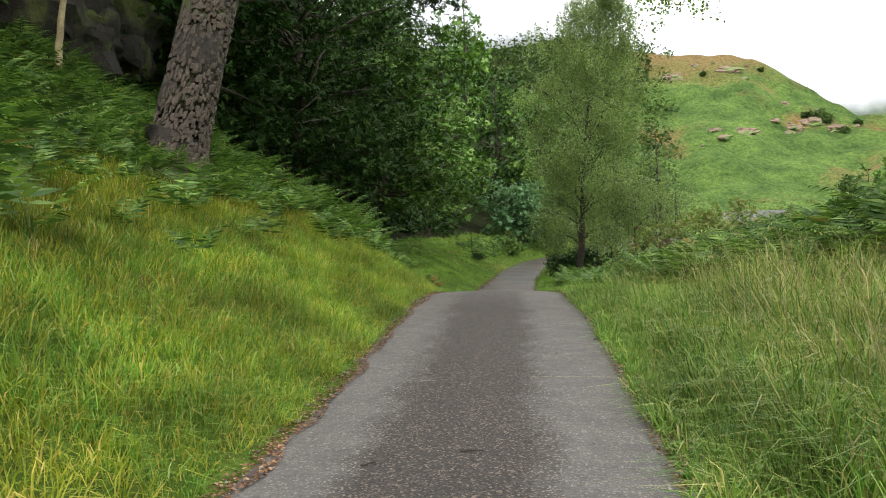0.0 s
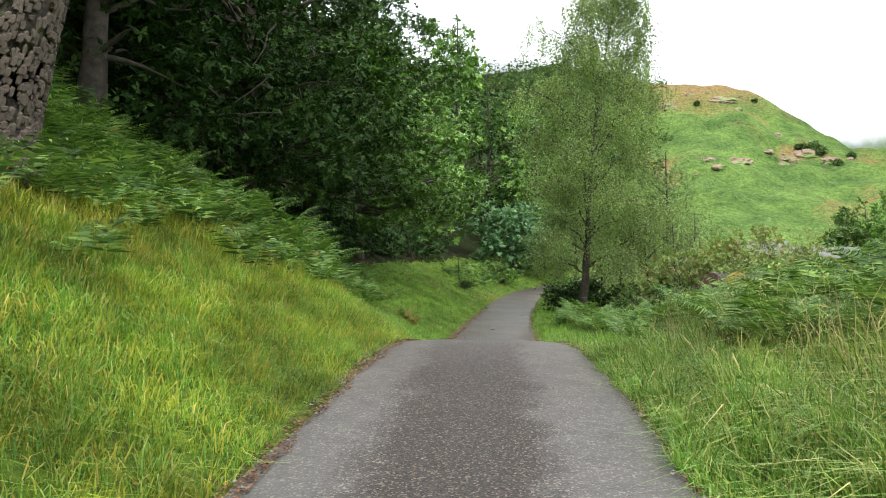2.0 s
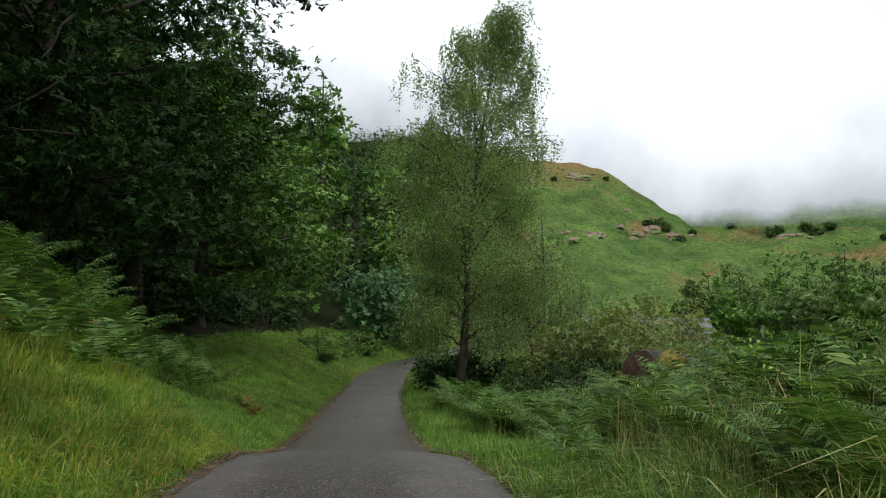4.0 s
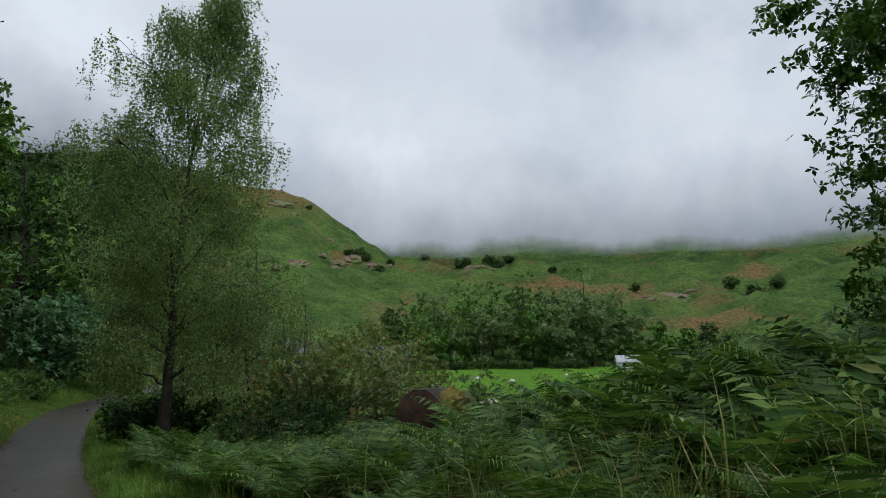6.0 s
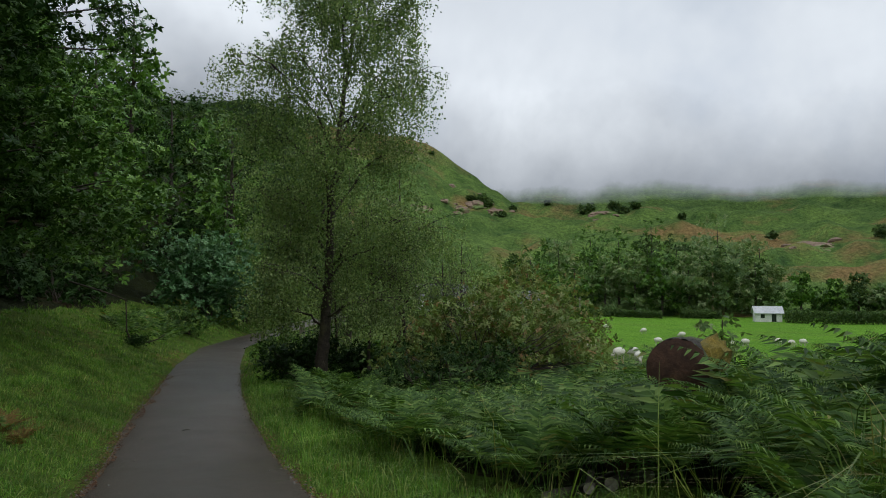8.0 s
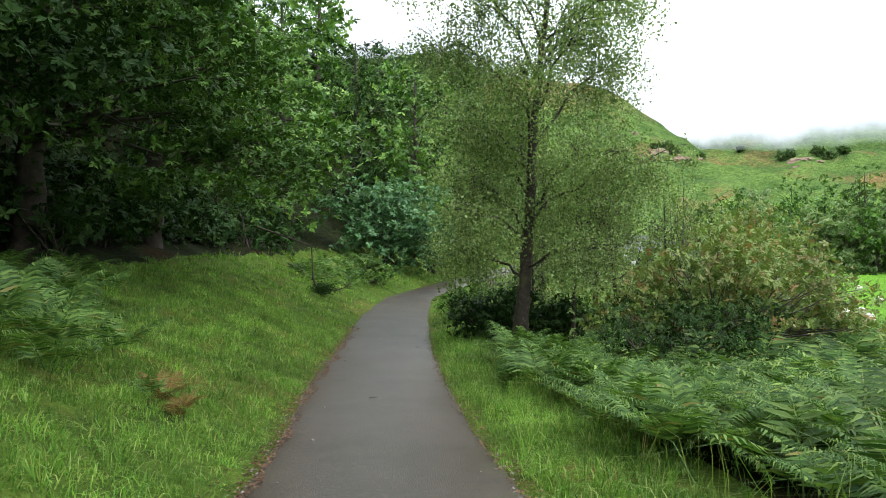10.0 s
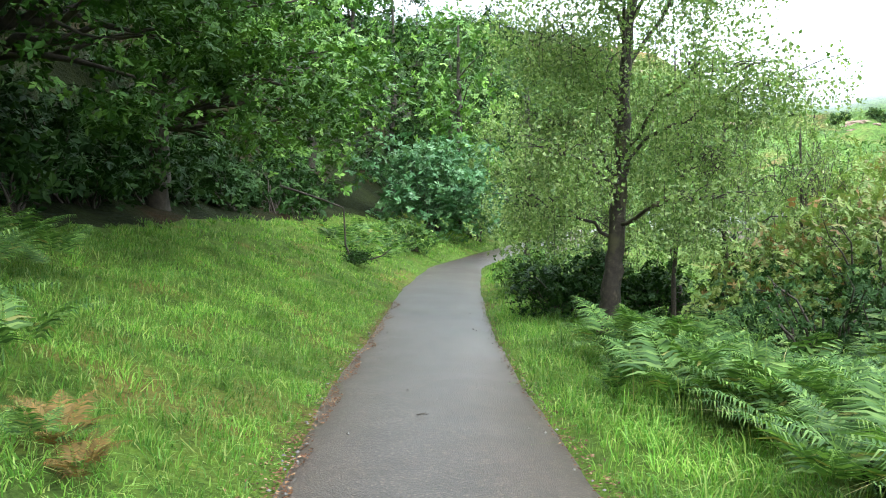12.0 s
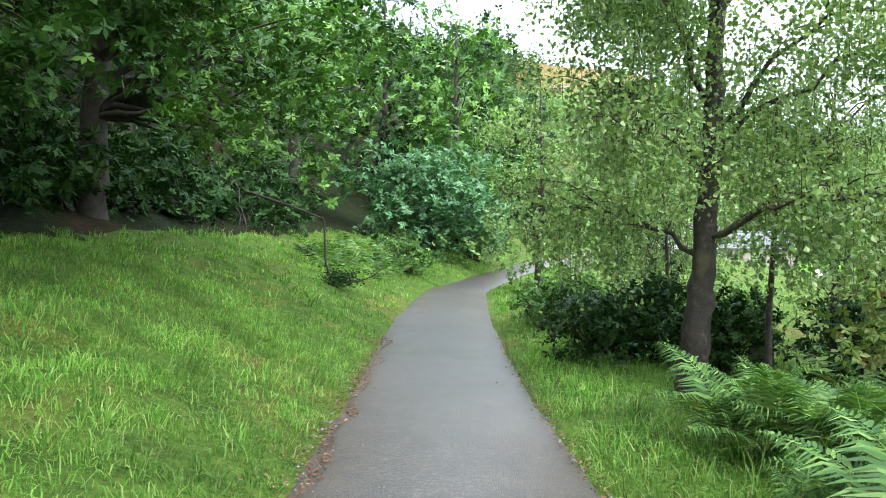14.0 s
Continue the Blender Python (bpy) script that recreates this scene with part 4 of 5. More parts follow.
def shrub(name, label, x, y, lobes, clumps, leaves, size, mat, seed, clump_r=0.2, up=0.5, stems=9, bark=BARK_DARK, category="shrub", group="", dz=0.0, flat=0.7, shell=2.2):
    rng = np.random.default_rng(seed)
    s = place(x, y, -0.05 + dz)
    root = thing(name, Matrix.Translation(s), label, category, group)
    lobes = np.asarray(lobes, float)
    vol = lobes[:, 3] * lobes[:, 4] * lobes[:, 5]
    pick = rng.choice(len(lobes), clumps, p=vol / vol.sum())
    d = rng.standard_normal((clumps, 3))
    d /= np.linalg.norm(d, axis=1, keepdims=True)
    c = lobes[pick, :3] + d * lobes[pick, 3:] * (rng.uniform(0, 1, clumps) ** (1 / shell))[:, None]
    wood = []
    for k in rng.permutation(clumps)[: stems * 3]:
        a = np.array([rng.uniform(-0.25, 0.25), rng.uniform(-0.25, 0.25), 0])
        wood.append(tube(bent(a, c[k], rng, -0.1), np.linspace(0.03, 0.005, 7), 4))
    for v, q in wood[:3]:
        link_mesh("stem", v, q, bark, root, smooth=True)
    v, q = joined(wood[3:])
    tagged(link_mesh("branchwork", v, q, bark, root, smooth=True), kind="stuff")
    idx = rng.integers(0, clumps, leaves)
    p = c[idx] + rng.standard_normal((leaves, 3)) * (clump_r, clump_r, clump_r * flat)
    gz = height(p[:, 0] + s[0], p[:, 1] + s[1]) - s[2]
    p = p[p[:, 2] > gz + 0.03]
    v, f = rosettes(p[::5], size * 1.15, rng, up + 0.2)
    tagged(link_mesh("foliage", v, f, mat, root), kind="stuff")
    return root


def shrubs():
    shrub("rhododendron", "large rounded rhododendron with glossy leaves by the bend", 0.2, 52.5, [(0, 0, 1.9, 2.6, 2.2, 1.7), (1.8, 0.5, 1.6, 2.0, 1.8, 1.4), (-1.6, 0.6, 3.0, 2.2, 2.0, 1.7), (0.8, 1.2, 3.6, 2.2, 2.0, 1.5)], 260, 15000, 0.19, RHODO, 51, 0.3, 1.0)
    shrub("shrub", "pale grey-green shrub at the bend of the lane", 2.4, 57.0, [(0, 0, 1.9, 1.4, 1.3, 1.7), (0.6, 0, 1.1, 1.3, 1.2, 0.9)], 120, 6000, 0.15, PALE, 52, 0.3)
    # this evergreen wears the leaf colour that has shade mixed in
    shrub("shrub", "dark evergreen shrub under the birch", 2.75, 31.6, [(0.0, 0, 0.55, 1.0, 0.9, 0.7), (0.7, 0.3, 0.7, 0.9, 0.8, 0.7)], 150, 12000, 0.07, LEAF_SHADED, 53, 0.16, 0.8)
    shrub("shrub", "low leafy bush on the verge under the birch", 2.9, 35.5, [(0, 0, 0.6, 1.1, 1.2, 0.7)], 90, 7000, 0.07, OAK, 54, 0.16, 0.6)
    for x, y, r, seed in ((8.8, 33.4, 1.0, 551), (10.8, 35.6, 1.15, 552), (13.2, 38.0, 1.1, 553)):
        shrub("hawthorn_bush", "tall loose hawthorn with rusty tinged leaves by the pasture", x, y, [(0, 0, 2.0 * r, 1.5, 1.4, 1.2 * r), (1.0, 0.2, 1.3 * r, 1.3, 1.2, 0.9 * r), (-0.9, 0.1, 1.2 * r, 1.2, 1.1, 0.9 * r), (0.2, 0, 2.9 * r, 1.0, 0.9, 0.7 * r)], 150, 10000, 0.10, HAW, seed, 0.24, 0.3, stems=14)
    shrub("hawthorn_bush", "straggling hawthorn bush with reddish berries and bare twigs", 6.6, 28.0, [(0, 0, 1.5, 1.7, 1.5, 1.1), (1.7, 0.2, 1.6, 1.5, 1.3, 0.8), (2.8, 0.2, 1.0, 1.1, 1.0, 0.7), (-1.3, 0.3, 1.0, 1.2, 1.2, 0.9), (0.6, 0, 2.3, 0.9, 0.9, 0.6)], 130, 17000, 0.08, HAW, 55, 0.2, 0.3, stems=24)
    # same shade-darkened leaf colour here and on half of the thicket
    shrub("shrub", "dark thorny bush in the hollow", 5.2, 26.4, [(0, 0, 0.9, 1.3, 1.2, 0.9), (1.2, 0, 0.8, 1.1, 1.1, 0.8)], 150, 10000, 0.06, LEAF_SHADED, 56, 0.18, 0.4, stems=16)
    for k, (x, y, r, h, mat) in enumerate(((4.3, 31.6, 0.7, 0.9, LEAF_SHADED), (5.9, 31.0, 0.9, 1.2, LEAF_SHADED), (6.9, 29.6, 0.9, 1.3, OAK), (5.3, 29.0, 0.7, 0.8, LEAF_SHADED), (7.9, 30.4, 1.0, 1.5, BIRCH), (4.9, 33.4, 0.9, 1.1, OAK))):
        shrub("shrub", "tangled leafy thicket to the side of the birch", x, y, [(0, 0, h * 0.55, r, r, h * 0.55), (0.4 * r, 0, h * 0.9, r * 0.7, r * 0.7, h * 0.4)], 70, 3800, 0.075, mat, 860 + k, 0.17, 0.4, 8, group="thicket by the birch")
    shrub("shrub", "thin leafy bush behind the birch", 7.6, 33.0, [(0, 0, 1.6, 1.6, 1.6, 1.5), (1.6, 0, 1.2, 1.3, 1.3, 1.1)], 150, 9000, 0.07, BIRCH, 57, 0.22, 0.3)
    shrub("shrub", "leggy young bush in front of the pasture", 6.4, 18.5, [(0, 0, 0.9, 0.25, 0.25, 0.9)], 30, 700, 0.07, PALE, 58, 0.10, 0.4, stems=3)
    shrub("shrub", "dark leafy bush against the wood edge", -0.6, 46.5, [(0, 0, 0.6, 1.1, 0.9, 0.6)], 80, 5000, 0.09, FERN, 59, 0.16)


def understory():
    """Leafy undergrowth beneath the oaks, coloured as if in deep shade, down to the top of the grass bank."""
    rng = np.random.default_rng(19)
    for k in range(32):
        y = 18.5 + 0.95 * k + rng.uniform(-0.5, 0.5)
        d = 5.5 + rng.uniform(-0.2, 1.6)
        x = float(road_left(y)) - d
        r = rng.uniform(0.6, 1.5)
        shrub("undergrowth_bush", "leafy undergrowth beneath the oaks, shade put into its leaf colour", x, y, [(0, 0, 0.5 * r, r, r, 0.7 * r), (-0.9, 0.3, 0.9 + rng.uniform(0, 1.2), r, r, 1.2)], 70, 1700, 0.16, LEAF_SHADED, 800 + k, 0.24, 0.7, 4, group="undergrowth on the bank")
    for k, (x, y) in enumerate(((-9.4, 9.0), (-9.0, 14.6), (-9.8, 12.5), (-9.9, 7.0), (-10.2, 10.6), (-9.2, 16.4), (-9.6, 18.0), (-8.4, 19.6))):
        shrub("undergrowth_bush", "leafy undergrowth below the crag, shade put into its leaf colour", x, y, [(0, 0, 0.8, 1.2, 1.2, 1.0), (-0.6, 0.3, 1.7, 1.2, 1.2, 1.0)], 60, 2400, 0.15, LEAF_SHADED, 850 + k, 0.24, 0.6, 4, group="undergrowth on the bank")


def right_oak():
    s = place(15.1, 16.3, -0.1)
    # the last three lobes, out of view, are added to shade the bracken
    tree("oak_tree", "old oak with dense lobed foliage on the open side", s, [(0, 0, 0), (-0.1, 0, 1.6), (0.2, 0, 4.0), (0.1, 0, 8.5)], (0.42, 0.34, 0.26, 0.10),
         [(-0.6, -0.2, 5.4, 2.4, 2.4, 2.0), (-1.2, 0, 8.0, 2.2, 2.4, 2.0), (-0.8, 0, 3.1, 1.9, 2.0, 1.3), (0.4, 0, 1.9, 1.9, 2.0, 0.8), (0.5, 0, 7.0, 3.0, 3.0, 2.6), (-5.5, -4.5, 8.2, 3.0, 3.0, 1.4), (-2.8, -3.6, 7.8, 3.0, 3.0, 1.8), (-4.5, -8.0, 8.0, 3.2, 3.0, 1.4)], 520, 76000, 0.14, OAK, BARK, 61, 0.29, 60, limb_r=0.08, up=0.5)
    # a high bough of it reaches over the verge and lets down leafy sprays
    rng = np.random.default_rng(6)
    ob = thing("overhanging_branch", Matrix.Translation((0, 0, 0)), "high bough with drooping leafy sprays hanging over the verge", "branch")
    main = bent((15.2, 16.3, float(s[2]) + 7.8), (4.3, 12.4, 6.5), rng, -0.20, 12, 0.02)
    v, q = tube(main, np.linspace(0.07, 0.012, 12), 6)
    link_mesh("bough", v, q, BARK_DARK, ob, "", True)
    tops = [main[11] + rng.standard_normal(3) * (0.4, 0.4, 0.12) + (0.1, 0, -0.30) for _ in range(40)]
    strands(ob, tops, 0.95, 34, 0.07, BIRCH, BARK_DARK, rng, 0.05)


# ---- bracken ----
def frond(rng, length, lean, az, detail):
    """One arching frond: verts, tris."""
    n = 15
    t = np.linspace(0, 1, n)
    rise = length * (t * np.cos(lean) - 0.36 * t**2.6)
    run = length * (t * np.sin(lean) + 0.30 * t**2)
    ca, sa = np.cos(az), np.sin(az)
    spine = np.stack([run * ca, run * sa, rise], -1)
    tang = np.gradient(spine, axis=0)
    tang /= np.linalg.norm(tang, axis=1, keepdims=True)
    side = np.array([-sa, ca, 0.0])
    nrm = np.cross(tang, side)
    vs, fs = [], []
    w = 0.007
    k = 0
    for i in range(0, n - 1, 2):
        a, b = spine[i], spine[min(i + 2, n - 1)]
        vs += [a - side * w, a + side * w, b]
        fs.append((k, k + 1, k + 2))
        k += 3
    m = 24 if detail else 11
    for u in np.linspace(0.36, 0.985, m):
        j = u * (n - 1)
        p = np.array([np.interp(j, np.arange(n), spine[:, q]) for q in range(3)])
        g = tang[int(j)]
        up = nrm[int(j)]
        ln = length * 0.27 * (1 - ((u - 0.36) / 0.66) ** 1.25) * rng.uniform(0.8, 1.15) + 0.02
        for sgn in (-1, 1):
            d = side * sgn * 0.88 + g * rng.uniform(0.3, 0.55) - np.array([0, 0, rng.uniform(0.05, 0.3)])
            d = d / np.linalg.norm(d)
            e = np.cross(d, up) * sgn
            wd = ln * 0.044 + 0.004 if detail else ln * 0.075 + 0.005
            if detail:
                c = p + d * ln * 0.45 + np.array([0, 0, 0.012])
                tip = p + d * ln - np.array([0, 0, 0.03])
                vs += [p, p + d * ln * 0.22 + e * wd, c + e * wd * 0.6, tip, c - e * wd * 0.6, p + d * ln * 0.22 - e * wd]
                fs += [(k, k + 1, k + 5), (k + 1, k + 2, k + 5), (k + 2, k + 4, k + 5), (k + 2, k + 3, k + 4)]
                k += 6
            else:
                vs += [p, p + d * ln * 0.3 + e * wd, p + d * ln - (0, 0, 0.02), p + d * ln * 0.3 - e * wd]
                fs += [(k, k + 1, k + 2), (k, k + 2, k + 3)]
                k += 4
    return np.array(vs), np.array(fs)


def fern_mesh(seed, detail, fronds=6):
    rng = np.random.default_rng(seed)
    pieces = []
    for k in range(fronds):
        az = 6.283 * (k + rng.uniform(-0.3, 0.3)) / fronds
        pieces.append(frond(rng, rng.uniform(0.6, 1.25), rng.uniform(0.03, 0.6), az, detail))
    return joined(pieces)


def scatter(n, box, rng):
    return rng.uniform(box[0], box[1], n), rng.uniform(box[2], box[3], n)


def ferns():
    rng = np.random.default_rng(8)
    # the nearest plants, each one a thing
    masters = []
    for k in range(8):
        r2 = np.random.default_rng(100 + k)
        v, f = frond(r2, r2.uniform(0.65, 1.2), r2.uniform(0.03, 0.6), 0.0, True)
        ob = link_mesh("frond", v, f, FERN)
        masters.append(ob.data)
        bpy.data.objects.remove(ob)
    spots = []
    x, y = scatter(900, (1.5, 9.5, 10.0, 23), rng)
    dr = x - road_right(y)
    keep = (dr > 1.3 + 0.7 * rng.uniform(size=900)) & (dr < 7.5)
    spots += [(a, b, rng.uniform(0.8, 1.15) * (1.0 + 0.5 * float(step(3, 5, a - road_right(b))))) for a, b in zip(x[keep], y[keep])][:150]
    spots += [(5.5 + 0.27 * k, 14.8 + 1.2 * ((k * 7) % 3), 1.3) for k in range(12)]
    x, y = scatter(900, (-7, -1.5, 6, 22), rng)
    dl = road_left(y) - x
    keep = (dl > 2.5 + 0.9 * rng.uniform(size=900)) & (dl < 6.0)
    spots += [(a, b, rng.uniform(0.55, 0.85)) for a, b in zip(x[keep], y[keep])][:85]
    x, y = scatter(420, (2.6, 5.6, 20, 28), rng)
    dr = x - road_right(y)
    keep = (dr > 1.2) & (dr < 3.8) & (np.hypot(x - 3.15, y - 29.3) > 1.0)
    spots += [(a, b, rng.uniform(0.85, 1.25)) for a, b in zip(x[keep], y[keep])][:80]
    spots += [(-3.0 - 0.22 * k, 12.6 + 0.62 * ((k * 5) % 8), 0.8 + 0.03 * k) for k in range(10)]
    spots += [(-2.5 - 0.17 * k, 15.4 + 0.55 * ((k * 3) % 5), 1.15 + 0.05 * (k % 5)) for k in range(11)]
    spots += [(-1.8, 21.55, 0.45), (-2.75, 21.4, 1.15), (-2.95, 22.0, 1.3), (-3.3, 21.5, 1.25), (-3.2, 22.6, 1.2), (-2.6, 22.7, 1.0)]
    spots += [(-4.0, 26.2, 0.9), (-4.3, 25.4, 0.9), (-4.7, 26.6, 1.0), (-4.1, 24.8, 0.8), (-4.6, 25.9, 0.9), (-5.0, 25.0, 0.9), (-3.4, 15.2, 0.7), (-3.7, 16.0, 0.8), (3.0, 13.2, 0.75), (3.3, 13.7, 0.7), (2.9, 12.4, 0.7), (2.3, 25.0, 0.6), (2.6, 25.6, 0.7), (3.1, 24.6, 0.8)]
    spots = [p for p in spots if math.hypot(p[0] - 3.45, p[1] - 16.0) > 0.6]

    def plant(a, b, s, sheets, label, group, count):
        m = Matrix.Translation(place(a, b, -0.03)) @ Matrix.Rotation(rng.uniform(0, 6.28), 4, "Z") @ Matrix.Diagonal((s, s, s, 1))
        root = thing("fern", m, label, "fern", group)
        for k in range(count):
            ob = new("frond", sheets[int(rng.integers(len(sheets)))])
            ob.parent = root
            ob.matrix_local = Matrix.Rotation(6.283 * (k + rng.uniform(-0.35, 0.35)) / count, 4, "Z") @ Matrix.Rotation(rng.uniform(-0.15, 0.15), 4, "Y")

    for a, b, s in spots:
        plant(a, b, s, masters, "green bracken fern with arching feathery fronds", "bracken beside the lane", int(rng.integers(5, 9)))
    # the rest of the bracken beds
    low = [fern_mesh(200 + k, False, 5) for k in range(6)]
    xs, ys = [], []
    for n, box, cond in ((1900, (2, 14, 8, 34), "r"), (1300, (-9, -1, 1, 22), "l"), (160, (8, 20, 3, 30), "r2"), (160, (-3.5, 2, 40, 50), "l2")):
        x, y = scatter(n, box, rng)
        dl, dr = road_left(y) - x, x - road_right(y)
        if cond == "r":
            keep = (dr > 1.6 + 0.8 * rng.uniform(size=n)) & (dr > 5.0 * step(11.5, 9.0, y)) & (np.hypot(x - 3.15, y - 29.3) > 0.8) & (np.hypot(x - 3.45, y - 16.0) > 0.6) & (y < 27 + 0.6 * dr)
        elif cond == "l":
            keep = (dl > 1.7 + 3.0 * rng.uniform(size=n) ** 0.8 - 1.2 * step(11, 15, y)) & (dl < 7.8) & (y < 18.5 + 0.5 * waves(x, y, 3, 33))
        elif cond == "r2":
            keep = dr > 6
        else:
            keep = (dl > 0.9) & (dl < 3)
        xs.append(x[keep])
        ys.append(y[keep])
    x, y = np.concatenate(xs), np.concatenate(ys)
    z = height(x, y) - 0.03
    vs, fs, n = [], [], 0
    for k in range(6):
        sel = np.arange(len(x)) % 6 == k
        v, f = low[k]
        a, s = rng.uniform(0, 6.28, sel.sum()), rng.uniform(0.7, 1.1, sel.sum()) * np.where(x[sel] > 1.5, 1.05 + (0.45 + 0.25 * step(20, 16, y[sel])) * step(2.0, 5.0, x[sel] - road_right(y[sel])) + 0.45 * step(15, 12, y[sel]) * step(4.0, 6.0, x[sel] - road_right(y[sel])), 1.0)
        c, si = np.cos(a)[:, None], np.sin(a)[:, None]
        w = np.stack([(v[:, 0] * c - v[:, 1] * si) * s[:, None] + x[sel][:, None], (v[:, 0] * si + v[:, 1] * c) * s[:, None] + y[sel][:, None], v[:, 2] * s[:, None] + z[sel][:, None]], -1)
        vs.append(w.reshape(-1, 3))
        fs.append((f[None] + (np.arange(sel.sum()) * len(v))[:, None, None]).reshape(-1, 3) + n)
        n += sel.sum() * len(v)
    ob = link_mesh("bracken", np.concatenate(vs), np.concatenate(fs), FERN)
    tagged(ob, "dense bed of green bracken on both sides of the lane", "bracken", kind="stuff")
    # dead brown plants
    dead = [bpy.data.meshes[m.name].copy() for m in masters[:3]]
    for m in dead:
        m.materials[0] = DEAD
    for a, b, s in ((-3.7, 10.9, 0.4), (-1.72, 21.7, 0.5), (-1.5, 21.5, 0.4)):
        plant(a, b, s, dead, "withered rust-brown bracken clump on the grass", "", 9)


# ---- grass ----
def blades(x, y, h, w, rng, wind=(0.25, 0.1), bend=0.45, spread=0.0):
    """Bent grass blades, three triangles each; spread: the lean out of each tuft."""
    n = len(x)
    z = height(x, y) - 0.01
    a = rng.uniform(0, 6.283, n)
    side = np.stack([np.cos(a), np.sin(a), 0 * a], -1) * (w * 0.5)[:, None]
    swirl = 2.6 * waves(x, y, 1.1, 31)
    lean = rng.standard_normal((n, 2)) * bend * 0.45 + np.asarray(wind) + 0.45 * bend * np.stack([np.cos(swirl), np.sin(swirl)], -1) * waves(x, y, 0.5, 32)[:, None]
    lean = lean * 0.8 + spread
    base = np.stack([x, y, z], -1)
    mid = base + np.concatenate([lean * (h * 0.22)[:, None], (h * 0.6)[:, None]], 1)
    tip = base + np.concatenate([lean * (h * 0.85)[:, None], (h * (1 - 0.28 * (lean**2).sum(1).clip(0, 1.6)))[:, None]], 1)
    v = np.stack([base - side, base + side, mid + side * 0.75, mid - side * 0.75, tip], 1).reshape(-1, 3)
    i = np.arange(n)[:, None] * 5
    f = np.concatenate([i + (0, 1, 2), i + (0, 2, 3), i + (3, 2, 4)], 1).reshape(-1, 3)
    return v, f


def grass():
    rng = np.random.default_rng(9)

    def bed(name, label, mat, n, box, dmin, dmax, h0, h1, width, side, wind, bend, tuft=0.5):
        cx, cy = scatter(n // 16 + 1, box, rng)
        own = rng.integers(0, len(cx), n)
        off = rng.standard_normal((n, 2)) * 0.055
        x, y = cx[own] + off[:, 0], cy[own] + off[:, 1]
        lone = rng.uniform(size=n) < 0.25
        x, y = np.where(lone, rng.uniform(box[0], box[1], n), x), np.where(lone, rng.uniform(box[2], box[3], n), y)
        off[lone] *= 0.2
        size = rng.uniform(0.65, 1.35, len(cx))[own]
        d = (road_left(y) - x) if side < 0 else (x - road_right(y))
        t = 0.5 + 0.5 * waves(x, y, 0.9, 13)
        lim = dmax(y) + 0.6 * waves(x, y, 2.0, 14)
        keep = (d > dmin + 0.07 * waves(x, y, 0.6, 15)) & (d < lim) & (rng.uniform(size=n) < 0.45 + 0.75 * t)
        x, y, d, t, off, size = x[keep], y[keep], d[keep], t[keep], off[keep], size[keep]
        h = rng.uniform(h0, h1, len(x)) * size * (1 - tuft + 2 * tuft * t) * (0.7 + 0.3 * step(0, 0.5, d - dmin))
        v, f = blades(x, y, h, width * rng.uniform(0.7, 1.4, len(x)), rng, wind, bend * 0.8, off * 17.0)
        tagged(link_mesh(name, v, f, mat), label, "grass", kind="stuff")

    bed("bank_grass", "yellow-green tufted grass on the bank", G_YEL, 115000, (-6.2, 0.4, 0.5, 15.5), 0.04, lambda y: 4.3 + 0 * y, 0.10, 0.23, 0.009, -1, (0.40, -0.30), 1.7)
    bed("bank_grass", "matted green tufts lying over the road edge", G_LUSH, 60000, (-4.0, 0.4, 1.5, 15), 0.02, lambda y: 2.4 + 0 * y, 0.10, 0.24, 0.008, -1, (0.55, -0.35), 2.1, 0.6)
    bed("bank_grass", "short lush grass on the bank under the trees", G_LUSH, 105000, (-6.2, 0.2, 14, 33), 0.03, lambda y: 5.0 + 0 * y, 0.06, 0.15, 0.009, -1, (0.35, -0.25), 1.9)
    bed("bank_grass", "short lush grass on the bank towards the bend", G_LUSH, 34000, (-5.8, 3.0, 33, 60), 0.10, lambda y: 5.0 + 0 * y, 0.06, 0.14, 0.02, -1, (0.3, -0.2), 0.7)
    bed("verge_grass", "tall seeding grass on the open verge", G_TALL, 80000, (2.3, 11, 1.5, 12), 0.1, lambda y: 8.0 - 4.5 * step(9, 12, y), 0.16, 0.44, 0.011, 1, (-0.30, -0.15), 1.7)
    bed("verge_grass", "rank pale grass further out on the open verge", G_TALL, 30000, (3.6, 12, 4, 14), 1.4, lambda y: 9.0 - 6.0 * step(10.5, 13, y), 0.35, 0.75, 0.011, 1, (-0.25, -0.1), 1.2)
    bed("verge_grass", "soft green grass leaning over the verge edge", G_LUSH, 42000, (1.2, 4.6, 1.5, 12), 0.0, lambda y: 1.3 + 0 * y, 0.12, 0.32, 0.009, 1, (-0.5, -0.25), 2.0, 0.6)
    bed("verge_grass", "fresh green grass along the verge", G_LUSH, 70000, (1.2, 6.4, 11, 33), 0.03, lambda y: 1.7 + 2.8 * step(26, 29, y), 0.08, 0.22, 0.009, 1, (-0.1, -0.2), 1.4)
    bed("verge_grass", "fresh green grass by the bend", G_LUSH, 24000, (1.3, 8.0, 33, 60), 0.12, lambda y: 2.6 + 0 * y, 0.06, 0.16, 0.022, 1, (-0.1, -0.2), 0.7)
    bed("seed_stalks", "thin dry stalks standing among the bracken", G_TALL, 2600, (2.2, 9.0, 11, 27), 0.9, lambda y: 6.0 + 0 * y, 0.5, 1.0, 0.008, 1, (-0.1, 0), 1.3, 0.4)
    bed("seed_stalks", "pale dry seed stalks above the grass", SEED, 5500, (3.4, 12, 3, 14), 1.3, lambda y: 9.0 + 0 * y, 0.65, 0.95, 0.006, 1, (-0.2, 0), 0.4, 0.2)


